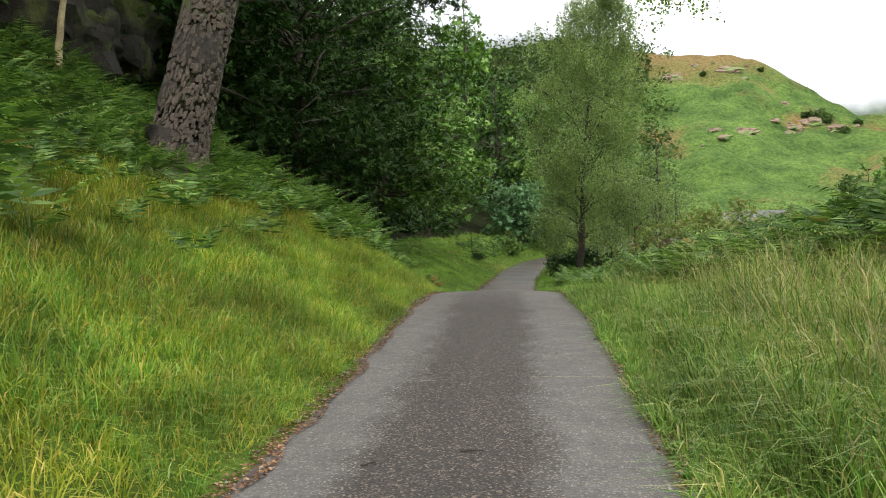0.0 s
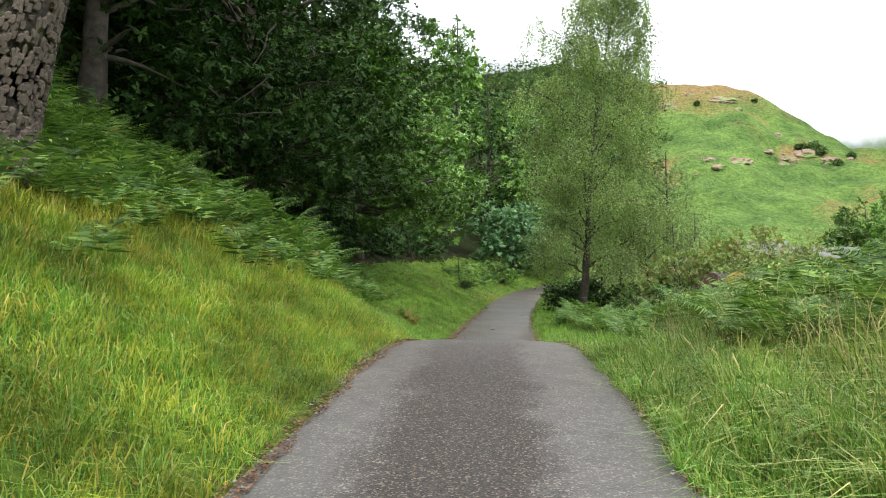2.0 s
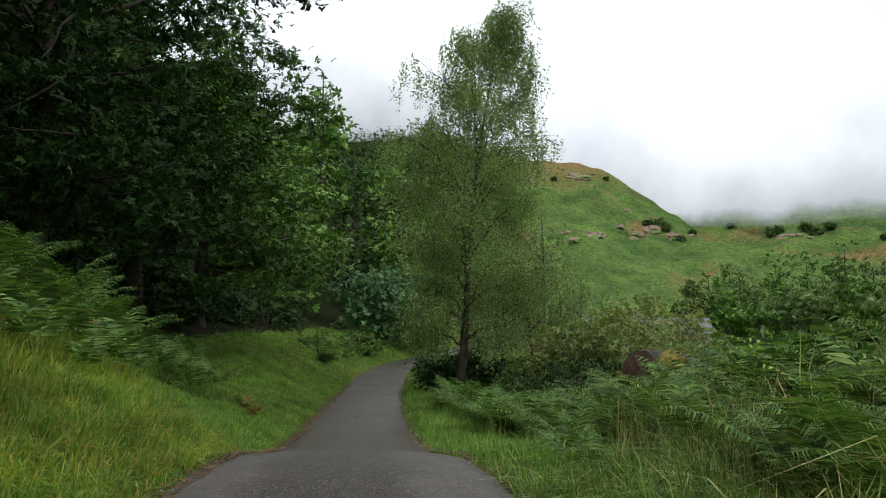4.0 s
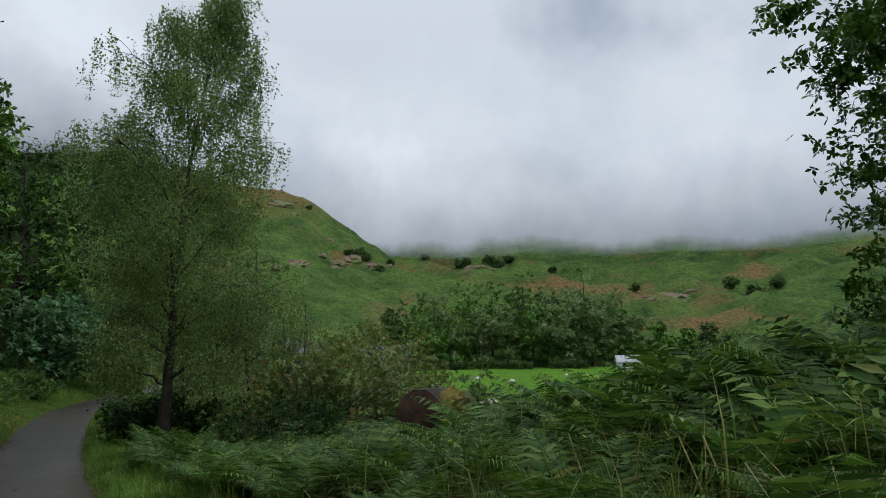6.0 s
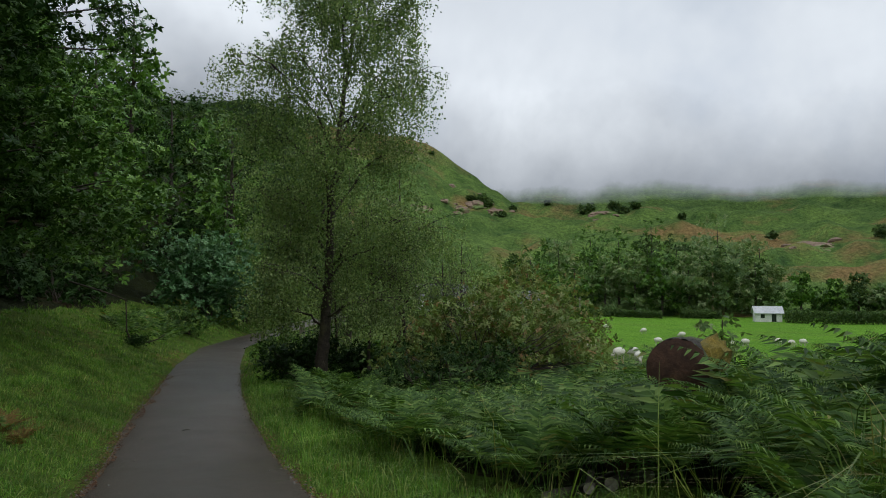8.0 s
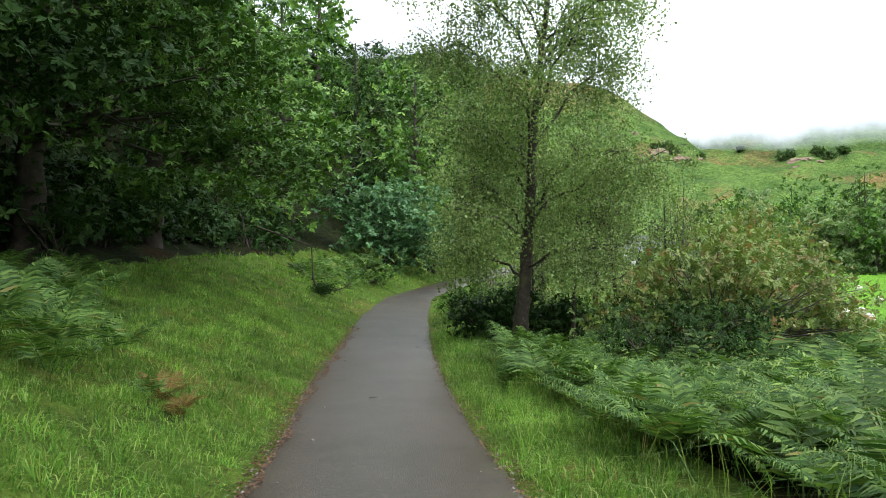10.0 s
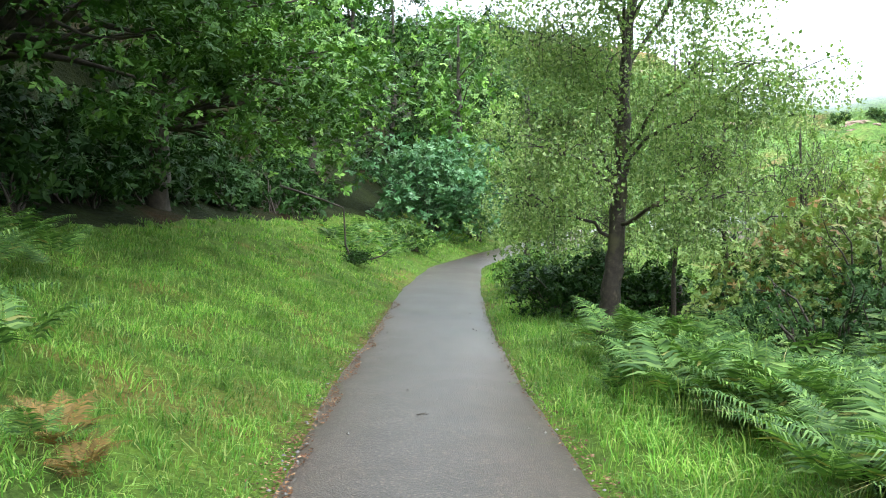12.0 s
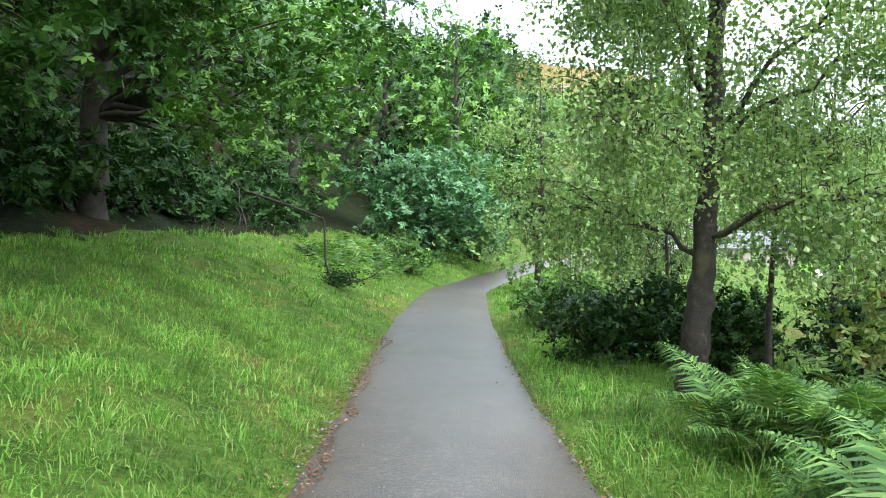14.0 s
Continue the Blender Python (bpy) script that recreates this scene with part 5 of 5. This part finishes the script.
# ---- road edge litter ----
def litter():
    rng = np.random.default_rng(10)
    y = -2 + 36 * rng.uniform(0, 1, 15000) ** 1.6
    left = rng.uniform(size=15000) < 0.68
    off = np.abs(rng.standard_normal(15000)) * 0.17
    x = np.where(left, road_left(y) + 0.17 - 0.9 * off + 0.10 * waves(y, y * 0, 1.7, 34), road_right(y) - 0.06 + off * 0.7)
    p = np.stack([x, y, np.maximum(height(x, y), road_z(y)) + 0.018], -1)
    v, f = leaf_cloud(p, 0.034, rng, 2.5, 0.6, 0.2)
    tagged(link_mesh("leaf_litter", v, f, LITTER), "brown fallen leaves along the road edge", "leaf litter", kind="stuff")
    # stones
    vs, fs, n = [], [], 0
    for k in range(500):
        yy = rng.uniform(0, 32)
        xx = (road_left(yy) + rng.uniform(-0.02, 0.12)) if rng.uniform() < 0.5 else (road_right(yy) - rng.uniform(-0.04, 0.12))
        if rng.uniform() < 0.2:
            xx = rng.uniform(float(road_left(yy)) + 0.1, float(road_right(yy)) - 0.1)
        r = rng.uniform(0.006, 0.02)
        d = np.array([(1, 0, 0), (-1, 0, 0), (0, 1, 0), (0, -1, 0), (0, 0, 0.8), (0, 0, -0.5)]) * r * rng.uniform(0.7, 1.3, (6, 1))
        vs.append(d + (float(xx), yy, float(road_z(yy)) + 0.028))
        fs.append(np.array([(0, 2, 4), (2, 1, 4), (1, 3, 4), (3, 0, 4), (2, 0, 5), (1, 2, 5), (3, 1, 5), (0, 3, 5)]) + n)
        n += 6
    tagged(link_mesh("gravel", np.concatenate(vs), np.concatenate(fs), STONE), "small loose stones and chippings on the lane", "gravel", kind="stuff")
    for x, y, a, ln in ((1.45, 2.65, 0.2, 0.16), (0.85, 2.35, 0.5, 0.14), (0.35, 24.3, 0.3, 0.12)):
        m = Matrix.Translation((x, y, float(road_z(y)) + 0.045)) @ Matrix.Rotation(a, 4, "Z")
        ob = thing("twig", m, "small broken dark twig lying on the tarmac", "twig")
        v, q = joined([tube(bent((-ln / 2, 0, 0), (ln / 2, 0, 0), rng, -0.05, 6), np.linspace(0.007, 0.003, 6), 5), tube(bent((0, 0, 0), (ln * 0.3, ln * 0.25, 0.01), rng, 0, 4), (0.004, 0.003, 0.003, 0.002), 4)])
        link_mesh("stem", v, q, BARK_DARK, ob)


# ---- rocks, log, stump ----
def boulder(name, label, m, size, seed, mat, rough=0.35, category="rock", group="", fine=4):
    bm = bmesh.new()
    bmesh.ops.create_icosphere(bm, subdivisions=fine, radius=1.0)
    off = Vector((seed * 3.7, seed * 1.3, seed * 2.1))
    for v in bm.verts:
        k = 1 + rough * noise.fractal(v.co * 1.3 + off, 1.0, 2.2, 5) + 0.5 * rough * noise.cell(v.co * 2.3 + off)
        v.co = Vector((v.co.x * size[0], v.co.y * size[1], v.co.z * size[2])) * k
    ob = part(name, bm, mat)
    ob.matrix_world = m
    return tagged(ob, label, category, group)


def rocks():
    rng = np.random.default_rng(13)
    for x, y, size, seed in ((-9.6, 14.5, (1.9, 2.2, 2.3), 1), (-10.4, 10.8, (2.0, 2.0, 2.4), 2)):
        m = Matrix.Translation(place(x, y, 0.6))
        root = thing("crag", m, "dark mossy crag at the top of the bank", "rock")
        for k, (dx, dy, dz, f) in enumerate(((0, 0, 0, 1.0), (1.1, -0.9, -0.6, 0.5), (1.0, 1.0, -0.3, 0.55), (0.5, 0.1, 1.2, 0.5))):
            ob = boulder("rock_face", "", Matrix.Identity(4), [f * q for q in size], seed + 7 * k, ROCK, 0.4, "")
            ob.parent = root
            ob.matrix_local = Matrix.Translation((dx, dy, dz))
        for k in range(5):
            bm = bmesh.new()
            bmesh.ops.create_icosphere(bm, subdivisions=3, radius=1.0)
            w = rng.uniform(0.25, 0.5)
            for v in bm.verts:
                v.co = Vector((v.co.x * w, v.co.y * w * 1.3, v.co.z * 0.16)) * (1 + 0.4 * noise.fractal(v.co * 2 + Vector((k, seed, 0)), 1.0, 2.0, 4))
            a = 6.283 * k / 5
            ob = part("moss", bm, MOSS, root, "yellow-green cushion of moss", True)
            ob.matrix_local = Matrix.Translation((1.1 * size[0] * (0.55 + 0.4 * math.cos(a)), size[1] * 0.7 * math.sin(a), 0.9 + 0.5 * math.cos(2 * a)))


def log():
    way = 49
    m = Matrix.Translation((4.82, 17.0, 0.72)) @ Matrix.Rotation(radians(way), 4, "Z") @ Matrix.Rotation(radians(3), 4, "Y")
    root = thing("log", m, "thick fallen trunk with a dark sawn end lying on other logs", "log", "log pile in the bracken")
    rng = np.random.default_rng(12)
    line = np.array([(k * 0.25, 0, 0) for k in range(8)])
    v, q = tube(line, np.full(8, 0.28) * (1 + 0.03 * rng.standard_normal(8)), 28, 0.02, rng)
    link_mesh("trunk", v, q, BARK, root, "weathered bark of the fallen trunk", True)
    bm = bmesh.new()
    for k, (r, d) in enumerate(((0.276, 0.0), (0.23, -0.012), (0.17, -0.02), (0.11, -0.026), (0.05, -0.03))):
        for j in range(28):
            w = 1 + 0.03 * math.sin(3 * j) + rng.uniform(-0.01, 0.01)
            bm.verts.new((d, r * w * math.cos(j * math.tau / 28), r * w * math.sin(j * math.tau / 28)))
    bm.verts.ensure_lookup_table()
    for k in range(4):
        for j in range(28):
            a, b = k * 28 + j, k * 28 + (j + 1) % 28
            bm.faces.new([bm.verts[i] for i in (a, b, b + 28, a + 28)])
    bm.faces.new([bm.verts[112 + j] for j in range(28)])
    part("cut_face", bm, WOOD, root, "dark brown sawn end with rings")
    bm = bmesh.new()
    bmesh.ops.create_icosphere(bm, subdivisions=3, radius=1.0)
    for v in bm.verts:
        n = noise.fractal(v.co * 2.0, 1.0, 2.0, 4)
        v.co = Vector((v.co.x * 0.4 + 0.5, v.co.y * 0.16 - 0.24, v.co.z * 0.20 + 0.10)) * (1 + 0.25 * n)
    part("moss", bm, MOSS, root, "orange-green moss and dead fern on the log")
    # the logs beneath
    for dx, dy, r, mat in ((-0.42, 0.02, 0.30, BARK_DARK), (0.30, -0.02, 0.30, BARK)):
        base = float(height(4.82 + dx, 17.3 + dy))
        m = Matrix.Translation((4.82 + dx, 17.05 + dy, base + r * 0.9)) @ Matrix.Rotation(radians(way + 6 * dx), 4, "Z")
        under = thing("log", m, "dark log lying beneath the thick trunk in the bracken", "log", "log pile in the bracken")
        v, q = tube(np.array([(k * 0.3, 0, 0) for k in range(7)]), np.full(7, r), 20, 0.03, rng)
        link_mesh("trunk", v, q, mat, under, "", True)
        bm = bmesh.new()
        bmesh.ops.create_circle(bm, cap_ends=True, radius=r * 0.97, segments=20, matrix=Matrix.Translation((0.004, 0, 0)) @ Matrix.Rotation(radians(90), 4, "Y"))
        part("cut_face", bm, WOOD, under, "dark sawn end")


def brushwood():
    """Cut poles half buried in the bracken, in front of the log pile."""
    rng = np.random.default_rng(15)
    for x, y, way, ln, r, lift in ((3.55, 16.25, 62, 1.5, 0.045, 0.10), (3.85, 16.45, 48, 1.3, 0.06, 0.06), (4.1, 16.3, 75, 1.2, 0.05, 0.08), (3.4, 16.7, 30, 1.2, 0.06, 0.06)):
        z = float(height(x, y))
        far = float(height(x + ln * math.cos(radians(way)), y + ln * math.sin(radians(way))))
        m = Matrix.Translation((x, y, z + lift)) @ Matrix.Rotation(radians(way), 4, "Z")
        root = thing("cut_pole", m, "dark cut pole with a pale sawn end lying in the bracken", "cut wood", "brushwood in the bracken")
        pts = bent((0, 0, 0), (ln, 0, far - z - lift * 0.4), rng, 0.02, 8, 0.02)
        v, q = tube(pts, np.linspace(r, r * 0.7, 8), 10, 0.05, rng)
        link_mesh("pole", v, q, BARK_DARK, root, "", True)
        bm = bmesh.new()
        bmesh.ops.create_circle(bm, cap_ends=True, radius=r * 0.95, segments=12, matrix=Matrix.Translation((0.003, 0, 0)) @ Matrix.Rotation(radians(90), 4, "Y"))
        part("cut_face", bm, POST, root, "pale weathered sawn end")


def stumps():
    s = place(5.05, 31.9, 0)
    rng = np.random.default_rng(14)
    root = thing("stump", Matrix.Translation(s), "black gnarled stump in the undergrowth below the birch", "stump")
    v, q = joined([tube(np.array([(0, 0, -0.1), (0.02, 0, 0.2), (0.05, 0, 0.45), (0.02, 0.02, 0.75)]), (0.24, 0.17, 0.13, 0.06), 9, 0.12, rng), tube(np.array([(0.05, 0, 0.3), (-0.15, 0.05, 0.5), (-0.22, 0.05, 0.62)]), (0.08, 0.05, 0.03), 6)])
    link_mesh("trunk", v, q, BARK_DARK, root, "", True)
    # drooping dead bough with a moss clump on the bank
    s = place(-1.85, 38.0, 0)
    root = thing("dead_branch", Matrix.Translation(s), "thin dead bough bent down to the grass with a dark clump", "branch")
    v, q = joined([tube(np.array([(-0.25, 0, 1.5), (-0.22, 0, 1.0), (-0.2, 0, 0.5), (-0.05, 0, 0.12), (0.1, 0, 0.08)]), (0.02, 0.025, 0.03, 0.03, 0.03), 6), tube(np.array([(0.05, 0, 0.1), (0.5, 0, 0.12), (0.8, 0, 0.22), (1.05, 0, 0.42)]), (0.03, 0.025, 0.02, 0.01), 6),
                   tube(np.array([(-0.25, 0, 1.5), (-0.9, 0.1, 1.75), (-2.0, 0.2, 2.1)]), (0.02, 0.03, 0.04), 6)])
    link_mesh("bough", v, q, BARK_DARK, root, "", True)
    c = rng.standard_normal((900, 3)) * (0.2, 0.15, 0.11) + (0.12, 0, 0.17)
    v, f = leaf_cloud(c[c[:, 2] > 0.0], 0.07, rng, 0.3)
    tagged(link_mesh("clump", v, f, LEAF_SHADED, root, "dark tuft of moss and leaves"), kind="stuff")


# ---- pasture: sheep, hedges, far trees, buildings ----
def sheep_master():
    root = thing("sheep", Matrix.Identity(4), "white sheep grazing in the green pasture", "sheep", "flock in the pasture")
    bm = bmesh.new()
    bmesh.ops.create_icosphere(bm, subdivisions=3, radius=1.0)
    for v in bm.verts:
        n = noise.noise(v.co * 4)
        v.co = Vector((v.co.x * 0.52, v.co.y * 0.26, v.co.z * 0.29 + 0.58)) + v.normal * 0.03 * n
    part("fleece", bm, WOOL, root, "", True)
    bm = bmesh.new()
    bmesh.ops.create_icosphere(bm, subdivisions=2, radius=1.0)
    for v in bm.verts:
        v.co = Vector((v.co.x * 0.17 + 0.60, v.co.y * 0.09, v.co.z * 0.11 + 0.42 - v.co.x * 0.06))
    part("head", bm, FACE, root, "", True)
    for sx in (-0.3, 0.3):
        for sy in (-0.12, 0.12):
            v, q = tube(np.array([(sx, sy, 0), (sx, sy, 0.2), (sx, sy, 0.42)]), (0.03, 0.03, 0.05), 6)
            link_mesh("leg", v, q, FACE, root, "", True)
    return root


def az_spot(a, r):
    return 1 + r * math.sin(radians(a)), 10 + r * math.cos(radians(a))


def pasture():
    rng = np.random.default_rng(16)
    master = sheep_master()
    flock = [(26.6, 53, 40), (28.5, 52, 200), (29.6, 56, 100), (29.8, 50, 250), (31.5, 96, 0), (33.2, 110, 180), (36.4, 95, 20), (37.3, 97, 170), (39.4, 100, 190), (40.2, 98, 10), (40.9, 101, 0), (24.0, 120, 90), (23, 70, 60), (25.3, 66, 160), (28, 130, 0), (22.2, 64, 10), (44.5, 95, 0), (34.5, 140, 40), (30.6, 118, 190)]
    for k, (a, r, turn) in enumerate(flock):
        x, y = az_spot(a, r)
        m = Matrix.Translation(place(x, y, 0.0)) @ Matrix.Rotation(radians(turn), 4, "Z")
        if k == 0:
            master.matrix_world = m
        else:
            copy_thing(master, m)
    # clipped hedges on the far side
    for a0, a1, r, h in ((21.5, 32.0, 186, 1.7), (33.2, 36.0, 188, 1.9), (40.0, 52.0, 172, 2.6)):
        pts = []
        n = int((a1 - a0) * 900)
        aa = rng.uniform(a0, a1, n)
        rr = r + rng.standard_normal(n) * 0.6
        x, y = 1 + rr * np.sin(np.radians(aa)), 10 + rr * np.cos(np.radians(aa))
        z = height(x, y) + rng.uniform(0, 1, n) ** 0.7 * h * (1 + 0.15 * waves(x, y, 7, 18))
        v, f = leaf_cloud(np.stack([x, y, z], -1), 0.42, rng, 0.3)
        ob = link_mesh("hedge", v, f, FARLEAF)
        tagged(ob, "clipped dark hedge along the far edge of the pasture", "hedge")
    # grove beyond the pasture
    spec = [(21.5, 205, 13), (22.6, 212, 15), (23.8, 200, 12), (24.7, 214, 16), (25.8, 201, 12), (26.9, 210, 14), (28.0, 203, 13), (29.0, 216, 18), (30.1, 203, 14), (31.0, 212, 17), (32.0, 200, 13), (33.0, 210, 17), (33.8, 196, 13), (34.6, 208, 17), (35.4, 196, 14),
            (36.3, 204, 16), (37.2, 214, 15), (38.2, 208, 13), (41.0, 186, 9), (43.0, 188, 8), (44.4, 190, 9), (45.8, 186, 7), (31.3, 226, 21), (27.0, 226, 18), (35.8, 228, 20), (38.5, 226, 16), (24.0, 224, 15), (50.0, 190, 8), (54, 186, 9)]
    for k, (a, r, h) in enumerate(spec):
        h *= 1.3
        x, y = az_spot(a, r)
        lobes = [(0, 0, h * 0.80, h * 0.17, h * 0.17, h * 0.13), (0, 0, h * 0.5, h * 0.2, h * 0.2, h * 0.2)]
        for j in range(9):
            t, u = 2.4 * j + rng.uniform(-0.4, 0.4), rng.uniform(0.08, 0.62)
            w = 0.27 - 0.16 * max(0, u - 0.4)
            lobes.append((h * w * math.cos(t), h * w * math.sin(t), h * u, h * 0.16, h * 0.16, h * 0.12))
        mat = (FARLEAF, OAK, FARLEAF, PALE)[int(rng.integers(4))]
        tree("field_tree", "leafy tree in the grove beyond the pasture", place(x, y, -0.1), [(0, 0, 0), (0.2, 0, h * 0.4), (0, 0, h * 0.8)], (0.32, 0.24, 0.06), lobes, 170, 3800, 0.78, mat, BARK_DARK if k != 14 else BARK_PALE, 900 + k, h * 0.04, 8,
             limb_r=0.10, group="grove beyond the pasture", sides=6, twig_r=0.03, shell=3.5, up=0.4)
    # scattered bushes on the hill
    for k, (a, r, h) in enumerate(((15.3, 418, 3), (19.0, 377, 9), (19.6, 374, 5), (18.2, 378, 4), (20.6, 368, 4), (21.4, 380, 4), (26.6, 384, 7), (27.1, 386, 6), (28.8, 384, 7), (29.5, 382, 7), (30.3, 379, 6), (46, 330, 7), (47.5, 328, 8), (49, 330, 7), (39.4, 330, 5), (33.5, 350, 4), (24, 392, 4), (11.5, 400, 3), (36, 300, 4))):
        h *= 0.75
        x, y = az_spot(a, r)
        shrub("hill_bush", "dark round bush on the bracken hillside", x, y, [(0, 0, h * 0.45, h * 0.55, h * 0.5, h * 0.45)], 40, 700, 0.9, FARLEAF, 700 + k, h * 0.08, group="bushes on the hillside")
    for k, (a, r, sx, sz, mat, lab) in enumerate(((18.4, 375, 13, 5, HILLROCK, "pinkish broken crag on the green hillside"), (19.9, 371, 10, 5, HILLROCK, "pinkish broken crag on the green hillside"), (17.4, 352, 9, 3, HILLROCK, "low rock outcrop among bracken"),
                                                 (14.2, 330, 12, 4, HILLROCK, "low rock outcrop among bracken"), (12.2, 326, 8, 3, HILLROCK, "low rock outcrop among bracken"), (22.0, 344, 11, 2.2, SCREE, "grey fan of scree on the hillside"), (27.8, 378, 10, 2.6, HILLROCK, "bare tan slope between bushes"),
                                                 (13.0, 408, 16, 4, HILLROCK, "tan rocky brow of the hill"), (9.4, 404, 14, 5, HILLROCK, "tan rocky brow of the hill"), (42, 322, 16, 4, HILLROCK, "grassy rock hummock above the pasture"))):
        x, y = az_spot(a, r)
        n = Vector((math.sin(radians(a)), math.cos(radians(a)), 0))
        m = Matrix.Translation(place(x, y, -sz * 0.30)) @ Matrix.Rotation(-radians(a), 4, "Z") @ Matrix.Rotation(radians(20), 4, "X")
        if mat is HILLROCK:
            for j in range(3):
                da, dr = rng.uniform(-1.6, 1.6), rng.uniform(-16, 16)
                bx, by = az_spot(a + da, r + dr)
                w = rng.uniform(1.0, 2.6)
                boulder("outcrop", "small weathered rock showing through the bracken", Matrix.Translation(place(bx, by, -w * 0.22)) @ Matrix.Rotation(rng.uniform(0, 3), 4, "Z"), (w * 1.2, w * 0.9, w * 0.55), 60 + 5 * k + j, mat, 0.35, "rock outcrop", "outcrops on the hillside", 2)
        boulder("outcrop", lab, m, (sx * 0.5, sx * 0.34, sz * 0.5), 20 + k, mat, 0.4, "rock outcrop", "outcrops on the hillside")


def far_wood():
    """Woods on the steep slope to the north, thinning into the cloud."""
    rng = np.random.default_rng(23)
    a, r = rng.uniform(-16, 9.5, 4200), rng.uniform(110, 470, 4200)
    keep = rng.uniform(size=4200) < step(10.5, 6.5, a + 1.5 * waves(r, a * 4, 60, 24))
    a, r = np.radians(a[keep]), r[keep]
    x, y = 1 + r * np.sin(a), 10 + r * np.cos(a)
    z = height(x, y)
    h = rng.uniform(6, 10, len(x))
    n = 13
    d = rng.standard_normal((len(x), n, 3)) * np.stack([h * 0.20, h * 0.20, h * 0.24], -1)[:, None]
    p = np.stack([x, y, z + h * 0.5], -1)[:, None] + d
    v, f = leaf_cloud(p.reshape(-1, 3), 2.0, rng, 0.8)
    tagged(link_mesh("far_wood", v, f, FARLEAF), "hanging wood on the far slope fading under the cloud", "wood", kind="stuff")


def gabled(name, label, m, lx, ly, wall_h, roof_h, wall_mat, roof_mat, windows, category="building"):
    root = thing(name, m, label, category)
    bm = bmesh.new()
    w = [(-lx, -ly, -0.5), (lx, -ly, -0.5), (lx, ly, -0.5), (-lx, ly, -0.5), (-lx, -ly, wall_h), (lx, -ly, wall_h), (lx, ly, wall_h), (-lx, ly, wall_h), (-lx, 0, wall_h + roof_h), (lx, 0, wall_h + roof_h)]
    v = [bm.verts.new(p) for p in w]
    for f in ((0, 1, 5, 4), (2, 3, 7, 6), (1, 2, 6, 9, 5), (3, 0, 4, 8, 7)):
        bm.faces.new([v[i] for i in f])
    part("wall", bm, wall_mat, root)
    for sgn in (-1, 1):
        bm = bmesh.new()
        e, t = 0.35, 0.14
        a = [(-lx - e, sgn * (ly + e), wall_h - e * roof_h / ly), (lx + e, sgn * (ly + e), wall_h - e * roof_h / ly), (lx + e, 0, wall_h + roof_h), (-lx - e, 0, wall_h + roof_h)]
        lo = [bm.verts.new((p[0], p[1], p[2] + 0.02)) for p in a]
        hi = [bm.verts.new((p[0], p[1], p[2] + 0.02 + t)) for p in a]
        bm.faces.new(lo)
        bm.faces.new(hi)
        for i in range(4):
            bm.faces.new((lo[i], lo[(i + 1) % 4], hi[(i + 1) % 4], hi[i]))
        part("roof", bm, roof_mat, root)
    for x, z, ww, hh in windows:
        bm = bmesh.new()
        bmesh.ops.create_cube(bm, size=1.0, matrix=Matrix.Translation((x, -ly - 0.02, z)) @ Matrix.Diagonal((ww, 0.12, hh, 1)))
        part("window", bm, GLASSY, root)
    return root


def farm():
    x, y = az_spot(38.9, 176)
    gabled("farm_shed", "small white shed with a pale grey roof under the trees", Matrix.Translation(place(x, y)) @ Matrix.Rotation(radians(-30), 4, "Z"), 2.6, 1.9, 1.9, 1.2, WHITEWASH, PALEROOF, ((-1.2, 1.2, 0.8, 0.8), (1.0, 0.95, 0.9, 1.8)))
    x, y = az_spot(20.0, 118)
    gabled("farmhouse", "low stone farmhouse with a grey roof beyond the hedge", Matrix.Translation(place(x, y)) @ Matrix.Rotation(radians(-12), 4, "Z"), 6.0, 3.0, 3.0, 2.0, FIELDSTONE, SLATE, ((-4, 1.6, 0.9, 1.0), (-1.5, 1.6, 0.9, 1.0), (1.5, 1.2, 1.0, 2.0), (4, 1.6, 0.9, 1.0)))
    x, y = az_spot(16.2, 112)
    gabled("farm_barn", "whitewashed barn with a pale roof beyond the hedge", Matrix.Translation(place(x, y)) @ Matrix.Rotation(radians(-14), 4, "Z"), 4.2, 2.6, 2.6, 1.7, WHITEWASH, SLATE, ((-2, 1.4, 1.0, 1.0), (1.6, 1.2, 2.0, 2.2)))
    # service pole
    x, y = az_spot(26.2, 188)
    root = thing("utility_pole", Matrix.Translation(place(x, y)), "thin pale pole at the edge of the grove", "pole")
    v, q = tube(np.array([(0, 0, -0.2), (0, 0, 2), (0, 0, 4.6)]), (0.16, 0.14, 0.12), 8)
    link_mesh("shaft", v, q, POST, root)
    bm = bmesh.new()
    bmesh.ops.create_cube(bm, size=1.0, matrix=Matrix.Translation((0, 0, 4.2)) @ Matrix.Diagonal((0.9, 0.14, 0.14, 1)))
    part("crossbar", bm, POST, root)
    # post and wire fence along the pasture side near the bend
    fence = thing("fence", Matrix.Identity(4), "post and wire fence between the lane and the pasture", "fence")
    tops = []
    for k in range(14):
        y = 40.0 + 1.7 * k
        p = place(float(road_right(y)) + 2.2, y)
        v, q = tube(np.array([p + Vector((0, 0, -0.2)), p + Vector((0, 0, 0.5)), p + Vector((0, 0, 1.05))]), (0.05, 0.048, 0.045), 7)
        link_mesh("post", v, q, POST, fence)
        tops.append(np.array(p))
    for h in (0.35, 0.65, 0.95):
        v, q = tube(np.array([t + (0, 0, h) for t in tops]), np.full(len(tops), 0.006), 4)
        link_mesh("wire", v, q, POST, fence)


woodland()
birch()
right_oak()
understory()
shrubs()
rocks()
log()
brushwood()
stumps()
pasture()
far_wood()
farm()
litter()
ferns()
grass()
